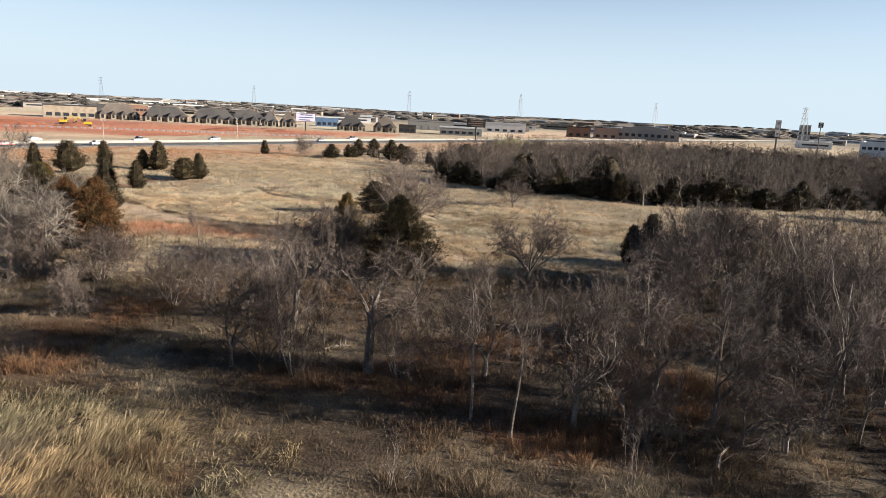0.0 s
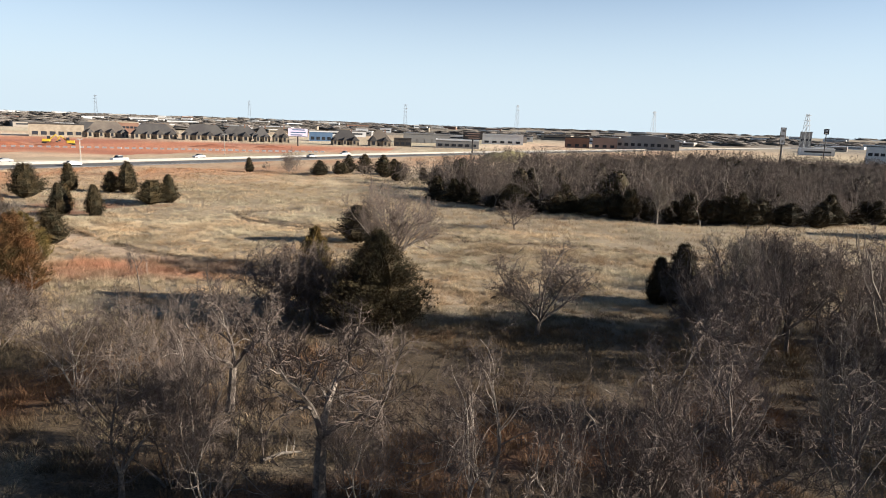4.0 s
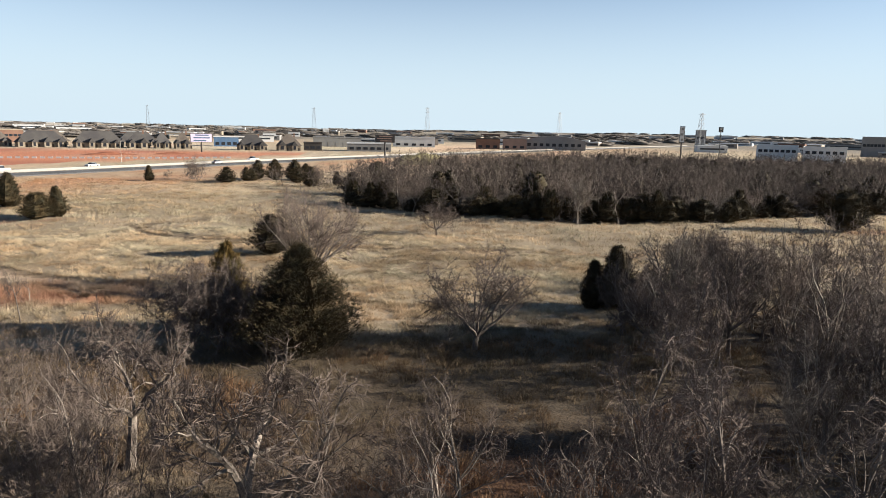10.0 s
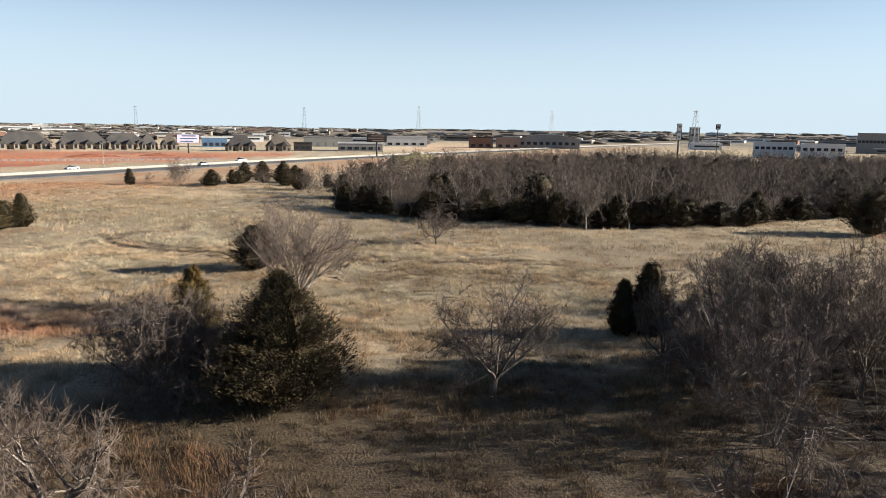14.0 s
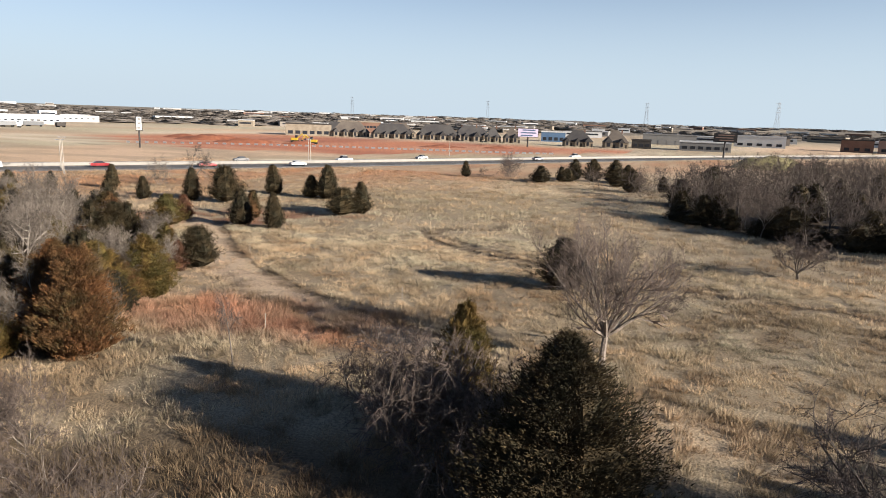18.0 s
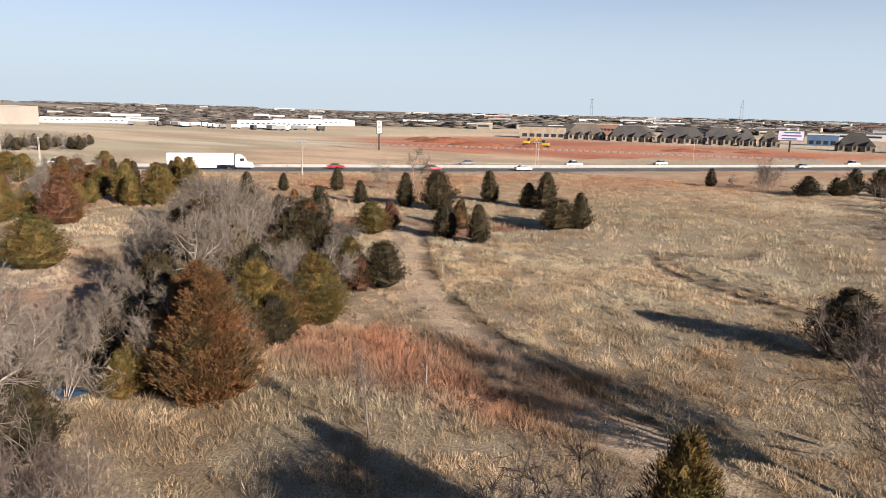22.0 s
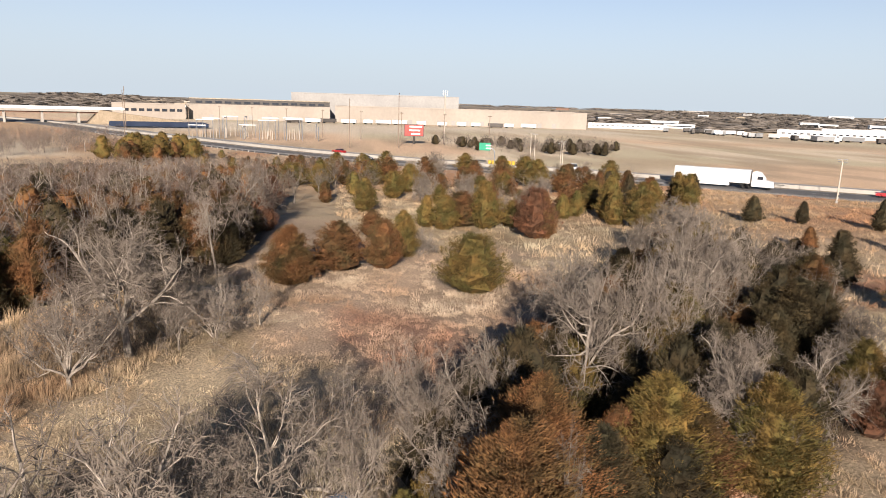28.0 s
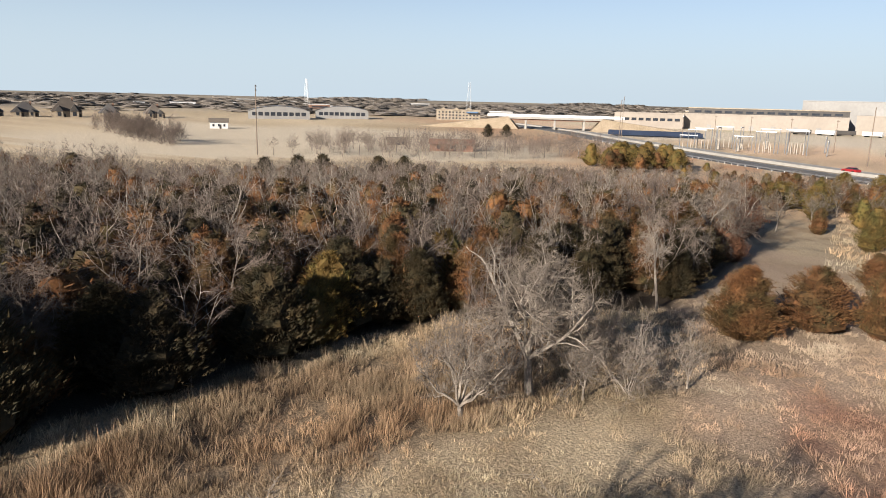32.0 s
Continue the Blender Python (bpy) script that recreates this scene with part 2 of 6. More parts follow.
def zone(x, y):
    """The ground's colour: straw, red bluestem, leaf litter with painted tree shade, mown tracks, bare red earth."""
    x, y = np.asarray(x, float), np.asarray(y, float)
    n1, n2, n3 = vn(x, y, 2.2, 11), vn(x, y, 11, 12), vn(x, y, 38, 13)

    def lay(c, color, w):
        return c * (1 - w[..., None]) + np.array(color) * w[..., None]

    c = np.ones(x.shape + (3,)) * (0.475, 0.378, 0.25)
    c = lay(c, (0.305, 0.22, 0.133), step(0.45, 0.75, n1) * 0.75)
    c = lay(c, (0.565, 0.452, 0.302), step(0.5, 0.8, n2) * 0.7)
    c = lay(c, (0.395, 0.305, 0.185), step(0.5, 0.8, n3) * 0.6)
    # orange grass towards the road and in the western clearing
    side = away(x, y, ROAD)
    c = lay(c, (0.38, 0.20, 0.105), (1 - step(30, 95, side)) * (0.35 + 0.5 * step(0.4, 0.6, n2)) * (side > 12))
    c = lay(c, (0.47, 0.345, 0.25), spot(x, y, -72, 68, 34, 15, 25) * 0.75)
    c = lay(c, (0.34, 0.15, 0.085), spot(x, y, -70, 113, 26, 8, 40) * 0.7 * step(0.3, 0.6, n1))
    c = lay(c, (0.355, 0.175, 0.11), spot(x, y, -31, 77.5, 12.5, 5.5, 8, 0.5) * (0.55 + 0.4 * n1))
    c = lay(c, (0.30, 0.115, 0.062), spot(x, y, -58, 80, 9, 4, 40) * 0.6)
    c = lay(c, (0.33, 0.15, 0.07), spot(x, y, 95, 116, 16, 4, 0) * 0.7)
    # brown litter and weeds under the near trees, with some tree shade painted in
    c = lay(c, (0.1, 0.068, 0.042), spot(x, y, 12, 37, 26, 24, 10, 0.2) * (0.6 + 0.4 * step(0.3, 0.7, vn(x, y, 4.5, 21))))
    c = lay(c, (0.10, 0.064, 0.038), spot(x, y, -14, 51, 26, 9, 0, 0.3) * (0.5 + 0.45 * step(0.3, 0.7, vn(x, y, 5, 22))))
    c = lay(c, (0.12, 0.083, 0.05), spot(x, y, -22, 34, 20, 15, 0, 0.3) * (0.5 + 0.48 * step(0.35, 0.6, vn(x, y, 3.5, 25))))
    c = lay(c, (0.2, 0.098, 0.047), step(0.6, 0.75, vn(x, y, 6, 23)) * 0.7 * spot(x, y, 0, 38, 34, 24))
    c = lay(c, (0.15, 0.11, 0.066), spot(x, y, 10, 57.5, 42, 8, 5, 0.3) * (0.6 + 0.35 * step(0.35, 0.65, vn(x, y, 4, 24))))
    # wood floors: dark litter, deepened in colour for the shade of the trees
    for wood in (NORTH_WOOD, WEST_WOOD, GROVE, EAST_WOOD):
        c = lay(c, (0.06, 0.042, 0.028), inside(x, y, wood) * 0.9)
    c = lay(c, (0.27, 0.185, 0.115), spot(x, y, -52, 41.0, 19, 5.5, -16) * (0.65 + 0.3 * n1))
    c = lay(c, (0.36, 0.185, 0.12), spot(x, y, -60, 67, 9, 4, 30) * (0.3 + 0.5 * n1))
    # tracks
    ta, tb = away(x, y, TRACK_A), away(x, y, TRACK_B)
    c = lay(c, (0.52, 0.385, 0.27), (1 - step(1.5, 2.5, ta)) * 0.6 * (1 - 0.75 * step(-16, -6, x)))
    c = lay(c, (0.44, 0.32, 0.2), (1 - step(0.9, 1.6, tb)) * 0.4)
    c = lay(c, (0.17, 0.115, 0.07), (np.abs(ta - 2.1) < 0.7) * 0.75 * step(0.25, 0.5, n1) * (x < -8) + (np.abs(tb - 0.95) < 0.6) * 0.7)
    # beyond the road
    north_side = np.zeros(x.shape, bool)
    for (ax, ay), (bx, by) in zip(ROAD, ROAD[1:]):
        band = (y >= ay) & (y < by)
        north_side |= band & (x < ax + (y - ay) / (by - ay) * (bx - ax))
    north_side |= y > 960
    tan = lay(np.ones(x.shape + (3,)) * (0.47, 0.39, 0.28), (0.37, 0.315, 0.21), step(0.4, 0.65, vn(x + y * 0.4, y * 1.6, 42, 31)))
    tan = lay(tan, (0.46, 0.31, 0.2), step(0.5, 0.7, vn(x, y * 2, 90, 32)) * 0.8)
    tan = lay(tan, (0.30, 0.225, 0.145), step(0.55, 0.7, vn(x, y * 1.5, 17, 37)) * 0.6)
    tan = lay(tan, (0.26, 0.20, 0.135), step(0.58, 0.7, vn(x * 0.6 + y * 0.5, y - x * 0.3, 11, 38)) * 0.5)
    tan = lay(tan * 1.28, (0.58, 0.5, 0.39), inside(x, y, APRON) * (0.55 + 0.35 * vn(x, y, 24, 39)))
    w = (north_side & (side > 11)).astype(float)
    c = c * (1 - w[..., None]) + tan * w[..., None]
    red = inside(x + 10 * (vn(x, y, 20, 33) - 0.5), y + 14 * (vn(x, y, 25, 34) - 0.5), RED_DIRT)
    c = lay(c, (0.47, 0.19, 0.10), red * (0.75 + 0.25 * step(0.3, 0.7, vn(x, y * 2.5, 30, 35))))
    c = lay(c, (0.34, 0.12, 0.07), red * step(0.55, 0.7, vn(x, y * 3, 40, 36)) * 0.7)
    c = lay(c, (0.55, 0.465, 0.345), inside(x, y, PALE_FIELD) * 0.9)
    r = np.hypot(x + 20, y - 60)
    far = lay(np.ones(x.shape + (3,)) * (0.21, 0.177, 0.135), (0.33, 0.275, 0.195), step(0.5, 0.62, vn(x, y, 190, 41)))
    far = lay(far, (0.17, 0.14, 0.105), step(0.52, 0.6, vn(x, y, 130, 42)))
    w = step(650, 900, r)
    return 0.86 * (c * (1 - w[..., None]) + far * w[..., None])


def colour(me, rgb):
    """Stores the zone colours on a mesh's points."""
    at = me.attributes.new("zone", "FLOAT_COLOR", "POINT")
    at.data.foreach_set("color", np.concatenate([rgb, np.ones((len(rgb), 1))], 1).astype(np.float32).ravel())


def quick_mesh(name, verts, faces, n):
    """A mesh from arrays, all faces with n corners."""
    me = bpy.data.meshes.new(name)
    verts, faces = np.asarray(verts, np.float32), np.asarray(faces, np.int32)
    me.vertices.add(len(verts))
    me.vertices.foreach_set("co", verts.ravel())
    me.loops.add(faces.size)
    me.loops.foreach_set("vertex_index", faces.ravel())
    me.polygons.add(len(faces))
    me.polygons.foreach_set("loop_start", np.arange(0, faces.size, n, dtype=np.int32))
    me.polygons.foreach_set("loop_total", np.full(len(faces), n, dtype=np.int32))
    me.update(calc_edges=True)
    return me


# ---- ground ----
MOWN = [(-36, 40), (-46, 46.5), (-54, 52), (-62, 57), (-73, 64), (-84, 70), (-96, 72)]


def mown(x, y):
    """1 on the swath that was mown through the western clearing."""
    return 1 - step(1.5, 4.0, away(x, y, MOWN) + 3 * (vn(x, y, 5, 71) - 0.5))


def make_ground():
    out = [14, 18, 24, 32, 44, 60, 80, 105, 140, 185, 240, 320, 420, 560, 740, 980, 1300, 1750, 2300, 3000, 3800, 4700]
    xs = np.concatenate([[-170 - d for d in reversed(out)], np.arange(-170, 105, 1.2), [105 + d for d in out]])
    ys = np.concatenate([[-5 - d for d in reversed(out)], np.arange(-5, 235, 1.2), [235 + d for d in out]])
    X, Y = np.meshgrid(xs, ys)
    X, Y = X.ravel(), Y.ravel()
    V = np.stack([X, Y, gz(X, Y)], 1)
    w, h = len(xs), len(ys)
    i, j = np.meshgrid(np.arange(w - 1), np.arange(h - 1))
    a = (j * w + i).ravel()
    me = quick_mesh("ground", V, np.stack([a, a + 1, a + w + 1, a + w], 1), 4)
    # darker near the walk: dark thatch, plus shade between tufts put into the colour
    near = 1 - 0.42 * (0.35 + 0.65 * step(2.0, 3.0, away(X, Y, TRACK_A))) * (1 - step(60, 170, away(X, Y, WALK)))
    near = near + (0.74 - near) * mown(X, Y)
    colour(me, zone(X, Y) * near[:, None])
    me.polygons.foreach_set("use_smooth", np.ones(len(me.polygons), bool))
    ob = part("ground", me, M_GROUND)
    tagged(ob, "dry winter field of straw and rust coloured grass", "ground", kind="structure")


make_ground()


def clump(x, y):
    """0 in the gaps, 1 in the tufts of the meadow."""
    return step(0.26, 0.56, 0.65 * vn(x, y, 0.75, 51) + 0.35 * vn(x, y, 2.2, 52))


def grass(name, count, box, tall, blades, lean, seed, label, keep, rgb=None, wide=0.022, size=0.12, swirl=0.0):
    """Bunches of dry blades that fan out and droop, scattered where keep(x, y) is above a random number."""
    g = np.random.default_rng(seed)
    x, y = g.uniform(box[0], box[1], count), g.uniform(box[2], box[3], count)
    ok = g.random(count) < keep(x, y)
    x, y = x[ok], y[ok]
    n = len(x)
    k = g.uniform(0.55, 1.35, n) * (0.7 + 0.6 * vn(x, y, 6, seed)) * (0.5 + 0.85 * clump(x, y)) * (1 - 0.3 * mown(x, y))
    base = zone(x, y) if rgb is None else np.ones((n, 3)) * rgb
    base = base * g.uniform(0.82, 1.18, (n, 1)) * (0.62 + 0.7 * vn(x, y, 1.6, seed + 7))[:, None] * (1 + (vn(x, y, 4.1, seed + 8) - 0.5)[:, None] * (0.22, 0.0, -0.15))
    m = n * blades
    X, Y = (np.repeat(v, blades) for v in (x, y))
    K = np.repeat(k, blades) * g.uniform(0.5, 1.15, m)
    ang = g.uniform(0, 6.283, m)
    out = size * np.sqrt(g.random(m)) * np.repeat(k, blades)
    bx, by = X + np.cos(ang) * out, Y + np.sin(ang) * out
    bz = gz(bx, by) - 0.03
    flow = np.repeat(9.0 * vn(x, y, 9, seed + 90) + g.normal(0, 0.6, n), blades)
    tilt = g.uniform(0.12, 0.85, m) * lean * tall * K
    tx = bx + (1 - swirl) * np.cos(ang) * tilt + (0.35 + swirl) * np.cos(flow) * tilt
    ty = by + (1 - swirl) * np.sin(ang) * tilt + (0.35 + swirl) * np.sin(flow) * tilt
    tz = bz + np.sqrt(np.maximum((tall * K) ** 2 - (0.8 * tilt) ** 2, (0.25 * tall * K) ** 2))
    side = g.uniform(0, 6.283, m)
    sx, sy = np.cos(side) * wide * (0.7 + 0.5 * K), np.sin(side) * wide * (0.7 + 0.5 * K)
    V = np.stack([np.stack([bx - sx, by - sy, bz], 1), np.stack([bx + sx, by + sy, bz], 1), np.stack([tx, ty, tz], 1)], 1).reshape(-1, 3)
    me = quick_mesh(name, V, np.arange(len(V)).reshape(-1, 3), 3)
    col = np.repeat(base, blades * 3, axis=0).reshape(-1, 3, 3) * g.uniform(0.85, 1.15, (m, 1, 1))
    # each blade darker at its base, paler at its tip
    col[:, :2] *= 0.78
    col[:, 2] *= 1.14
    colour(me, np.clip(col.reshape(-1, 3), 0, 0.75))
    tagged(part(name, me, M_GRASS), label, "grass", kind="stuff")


def on_field(x, y):
    ta, tb = away(x, y, TRACK_A), away(x, y, TRACK_B)
    k = (away(x, y, ROAD) > 14) * np.where((ta < 2.0) & (x < -10), 0.3, np.where(ta < 3.0, 1.6, 1.0)) * np.where(np.abs(tb - 0.95) < 0.4, 0.05, np.where(tb < 2.0, 1.4, 1.0))
    for wood in (NORTH_WOOD, WEST_WOOD):
        k = k * np.where(inside(x, y, wood), 0.1, 1)
    k = k * (1 - 0.85 * spot(x, y, -18, 24, 14, 8, 0))
    return k * (0.6 + 0.4 * step(0.3, 0.6, vn(x, y, 3, 50))) * (0.25 + 0.75 * clump(x, y))


def near(x, y):
    return away(x, y, WALK) < 58


grass("meadow_bunch_grass", 190000, (-88, 58, 8, 124), 0.31, 17, 1.15, 3, "bunches of dry straw-coloured grass covering the field",
      lambda x, y: 0.8 * on_field(x, y) * near(x, y), wide=0.0125, size=0.19)
grass("meadow_short_grass", 130000, (-88, 58, 8, 124), 0.22, 4, 1.3, 8, "short matted straw grass between the bunches",
      lambda x, y: 0.75 * on_field(x, y) * near(x, y), wide=0.012, size=0.2)
grass("far_meadow_grass", 100000, (-150, 110, 60, 215), 0.42, 8, 1.0, 4, "bunches of dry tan grass on the open field",
      lambda x, y: on_field(x, y) * ~near(x, y), wide=0.022, size=0.3)
grass("red_bluestem_grass", 6000, (-46, -16, 68, 87), 0.47, 26, 0.95, 5, "tall rust-red bluestem grass in a patch beside the cedars",
      lambda x, y: spot(x, y, -31, 77.5, 12.5, 5.5, 8), wide=0.011, size=0.2)
grass("tall_brown_grass", 9000, (-76, -32, 32, 56), 0.62, 24, 0.8, 9, "tall golden-brown grass along the edge of the wood",
      lambda x, y: spot(x, y, -52, 41.0, 19, 5.5, -16) * (0.25 + 0.75 * clump(x, y)), wide=0.011, size=0.22)
grass("orange_weeds", 4500, (-24, 44, 22, 62), 0.6, 20, 0.8, 6, "clumps of orange-brown dead weeds under bare trees",
      lambda x, y: step(0.62, 0.74, vn(x, y, 6, 23)), (0.14, 0.082, 0.044), 0.010, 0.2)
grass("pale_matted_grass", 9000, (-34, -6, 16, 36), 0.42, 26, 1.9, 7, "matted pale straw grass flattened in swirls",
      lambda x, y: spot(x, y, -18, 24, 14, 8, 0) * (0.3 + 0.7 * step(0.3, 0.6, vn(x, y, 3, 60))), (0.36, 0.285, 0.17), 0.013, 0.3, 0.75)


# ---- trees ----
def tube(p, q, r0, r1, sides, V, F):
    d = (q - p).normalized()
    u = d.orthogonal().normalized()
    v = d.cross(u)
    b = len(V)
    for c, r in ((p, r0), (q, r1)):
        for k in range(sides):
            a = 6.28318 * k / sides
            V.append(c + u * (r * math.cos(a)) + v * (r * math.sin(a)))
    for k in range(sides):
        m = (k + 1) % sides
        F.append((b + k, b + m, b + sides + m, b + sides + k))


def spike(p, q, r, V, F):
    d = (q - p).normalized()
    u = d.orthogonal().normalized()
    v = d.cross(u)
    b = len(V)
    V.extend((p + u * r, p - u * (0.5 * r) + v * (0.87 * r), p - u * (0.5 * r) - v * (0.87 * r), q))
    F.extend(((b, b + 1, b + 3), (b + 1, b + 2, b + 3), (b + 2, b, b + 3)))


def bare_tree(seed, limbs=5, fork=0.2, tall=8.0, wide=7.0, trunk=0.17, tilt=(12, 50), kids=(5, 4), spread=48, twigs=9, wob=0.26, lift=0.02, twig_r=0.0135, twig_l=0.62, fine=1.0, dome=0.0, plain=False):
    """Meshes of a leafless tree: trunk with limbs, and the crown of branches and twigs. fork: where the trunk parts into limbs (0: many stems)."""
    g = random.Random(seed)
    W, WF, C, CF = [], [], [], []
    top = len(kids)

    def rand():
        return Vector((g.uniform(-1, 1), g.uniform(-1, 1), g.uniform(-1, 1)))

    def grow(p, d, L, r, lev):
        n = (3, 2, 1, 1)[lev] if plain else (6, 4, 3, 2)[lev]
        V, F = (W, WF) if lev < 2 else (C, CF)
        pts, rr = [p], r
        for i in range(n):
            d = (d + rand() * (wob + 0.1 * lev) + Vector((0, 0, (lift if lev else lift * 0.6) * 3 / n))).normalized()
            q = p + d * (L / n)
            r1 = rr * (0.86, 0.82, 0.78, 0.7)[lev]
            tube(p, q, rr, r1, 3 if plain else (5 if lev == 0 else (4 if lev == 1 else 3)), V, F)
            p, rr = q, r1
            pts.append(p)
        if lev < top:
            k = kids[lev]
            for j in range(k):
                u = 0.28 + 0.7 * (j + g.random()) / k
                s = min(int(u * n), n - 1)
                q = pts[s].lerp(pts[s + 1], u * n - s)
                a, lean = g.uniform(0, 6.283), radians(spread * g.uniform(0.55, 1.35))
                o = d.orthogonal().normalized()
                o.rotate(Matrix.Rotation(a, 3, d))
                grow(q, (d * math.cos(lean) + o * math.sin(lean)).normalized(), L * g.uniform(0.38, 0.68) * (1.2 - 0.45 * u), max(fine * (0.026 if lev == 0 else 0.015), r * (1 - 0.55 * u) * g.uniform(0.38, 0.56)), lev + 1)
            grow(p, d, L * 0.5, rr * 0.85, lev + 1)
        else:
            for j in range(twigs):
                u = 0.15 + 0.85 * g.random()
                q = pts[0].lerp(pts[-1], u)
                o = (d * 0.8 + rand() * 0.85 + Vector((0, 0, 0.06))).normalized()
                tip = q + o * g.uniform(0.4, 1.25) * twig_l
                if plain:
                    side = o.cross(rand()).normalized() * twig_r
                    b = len(C)
                    C.extend((q + side, q - side, tip))
                    CF.append((b, b + 1, b + 2))
                else:
                    spike(q, tip, twig_r, C, CF)

    foot = Vector((0, 0, -0.2))
    if fork:
        d = Vector((g.uniform(-1, 1) * 0.12, g.uniform(-1, 1) * 0.12, 1)).normalized()
        for i in range(3):
            q = foot + d * (tall * fork + 0.2) / 3
            tube(foot, q, trunk * (1.25, 1.0, 0.9)[i], trunk * (1.0, 0.9, 0.82)[i], 7, W, WF)
            foot, d = q, (d + rand() * 0.12).normalized()
    for s in range(limbs):
        a = 6.283 * (s + g.random() * 0.7) / limbs
        lean = radians(g.uniform(*tilt))
        d = Vector((math.cos(a) * math.sin(lean), math.sin(a) * math.sin(lean), math.cos(lean)))
        off = Vector((math.cos(a), math.sin(a), 0)) * (0.0 if fork else trunk * 1.8)
        grow(foot + off, d, tall * (0.62 - fork * 0.55) * g.uniform(0.8, 1.15), trunk * (0.62 if fork else 0.9) * g.uniform(0.7, 1.1), 0)
    pts = np.array(C)
    hz = np.percentile(pts[:, 2], 99.5) / tall
    mid = np.median(pts[:, :2], axis=0)
    wx = 2 * np.percentile(np.hypot(*(pts[:, :2] - mid).T), 96) / wide
    made = []
    for name, V, F in (("trunk", W, WF), ("crown", C, CF)):
        A = np.array(V)
        A[:, :2] /= wx
        A[:, 2] /= hz
        if dome:
            mid_z = tall * (0.5 + fork * 0.35)
            e = np.sqrt((np.hypot(A[:, 0], A[:, 1]) / (wide * 0.5)) ** 2 + ((A[:, 2] - mid_z) / (tall - mid_z)) ** 2)
            k = np.where((e > 0.55) & (A[:, 2] > mid_z * 0.5), (0.55 + 0.45 * np.tanh((e - 0.55) / 0.55)) / np.maximum(e, 0.01), 1)
            k = 1 + dome * (k - 1)
            A[:, :2] *= k[:, None]
            A[:, 2] = mid_z + (A[:, 2] - mid_z) * k
            A *= (1 + 0.16 * dome, 1 + 0.16 * dome, 1 + 0.08 * dome)
        me = bpy.data.meshes.new(name)
        me.from_pydata(A.tolist(), [], F)
        made.append(me)
    return made


def cedar_mesh(seed, tall=5.0, wide=3.4, plumes=60, each=14, shape=0.75, leaf=0.5, rag=0.3, inner=0.6):
    """Meshes of a redcedar: a short trunk and a dense crown of upswept feathery plumes round an inner mass."""
    g = np.random.default_rng(seed)
    n = plumes * each
    z0 = np.linspace(0.0, 0.97, plumes) ** 1.15 + g.uniform(-0.045, 0.03, plumes)
    a0 = np.arange(plumes) * 2.39996 + g.uniform(-0.4, 0.4, plumes)
    reach = 1 + rag * g.uniform(-1, 1, plumes) + 0.9 * rag * (vn(np.cos(a0) * 1.4 + z0 * 5, np.sin(a0) * 1.4 + z0 * 2, 0.9, seed) - 0.5) + 0.12 * (g.random(plumes) > 0.85)
    z, a, q = (np.repeat(v, each) for v in (z0, a0, reach))
    u = g.uniform(0.35, 1.0, n)
    prof = np.clip(1 - z, 0, 1) ** shape * np.clip(0.6 + z * 3.5, 0, 1)
    r = wide / 2 * prof * q * u
    swing = g.normal(0, 0.10, n) * (1.2 - 0.5 * u) + g.normal(0, 0.24, n)
    P = np.stack([np.cos(a + swing) * r, np.sin(a + swing) * r, z * tall * 0.9 + u * wide * 0.16 * (0.4 + prof) + g.normal(0, 0.07, n)], 1)
    O = np.stack([np.cos(a), np.sin(a), np.full(n, 0.85)], 1)
    V = []
    for k in range(5):
        d = O + g.normal(0, 0.36, (n, 3))
        d /= np.linalg.norm(d, axis=1)[:, None]
        s = np.cross(d, g.normal(0, 1, (n, 3)))
        s /= np.linalg.norm(s, axis=1)[:, None]
        L = leaf * g.uniform(0.5, 1.2, (n, 1)) * (0.6 + 0.4 * (1 - z))[:, None]
        w = L * 0.125
        b = P - d * L * 0.4 + g.normal(0, 0.08, (n, 3))
        V.append(np.stack([b - s * w, b + s * w, b + d * L], 1))
    V = np.concatenate(V).reshape(-1, 3)
    F = [tuple(f) for f in np.arange(len(V)).reshape(-1, 3).tolist()]
    V = V.tolist()
    rings, sides = 7, 9
    b = len(V)
    for i in range(rings + 1):
        zz = 0.05 + 0.85 * i / rings
        rad = wide / 2 * inner * (1 - zz) ** shape * min(1, 0.1 + zz * 6)
        for k in range(sides):
            t = 6.283 * k / sides
            q = rad * (1 + rag * g.uniform(-1, 1))
            V.append((math.cos(t) * q, math.sin(t) * q, zz * tall))
    for i in range(rings):
        for k in range(sides):
            m = (k + 1) % sides
            F.append((b + i * sides + k, b + i * sides + m, b + (i + 1) * sides + m, b + (i + 1) * sides + k))
    crown = bpy.data.meshes.new("crown")
    crown.from_pydata(V, [], F)
    W, WF = [], []
    tube(Vector((0, 0, -0.2)), Vector((0, 0, tall * 0.5)), 0.13, 0.07, 6, W, WF)
    trunk = bpy.data.meshes.new("trunk")
    trunk.from_pydata([tuple(v) for v in W], [], WF)
    return trunk, crown


KIND = {}


def kind_of_tree(key, meshes, bark, leaf, name, tall, wide):
    trunk, crown = (m.copy() for m in meshes)
    trunk.materials.append(bark)
    crown.materials.append(leaf)
    KIND[key] = (trunk, crown, name, tall, wide)


TREE_RNG = random.Random(77)


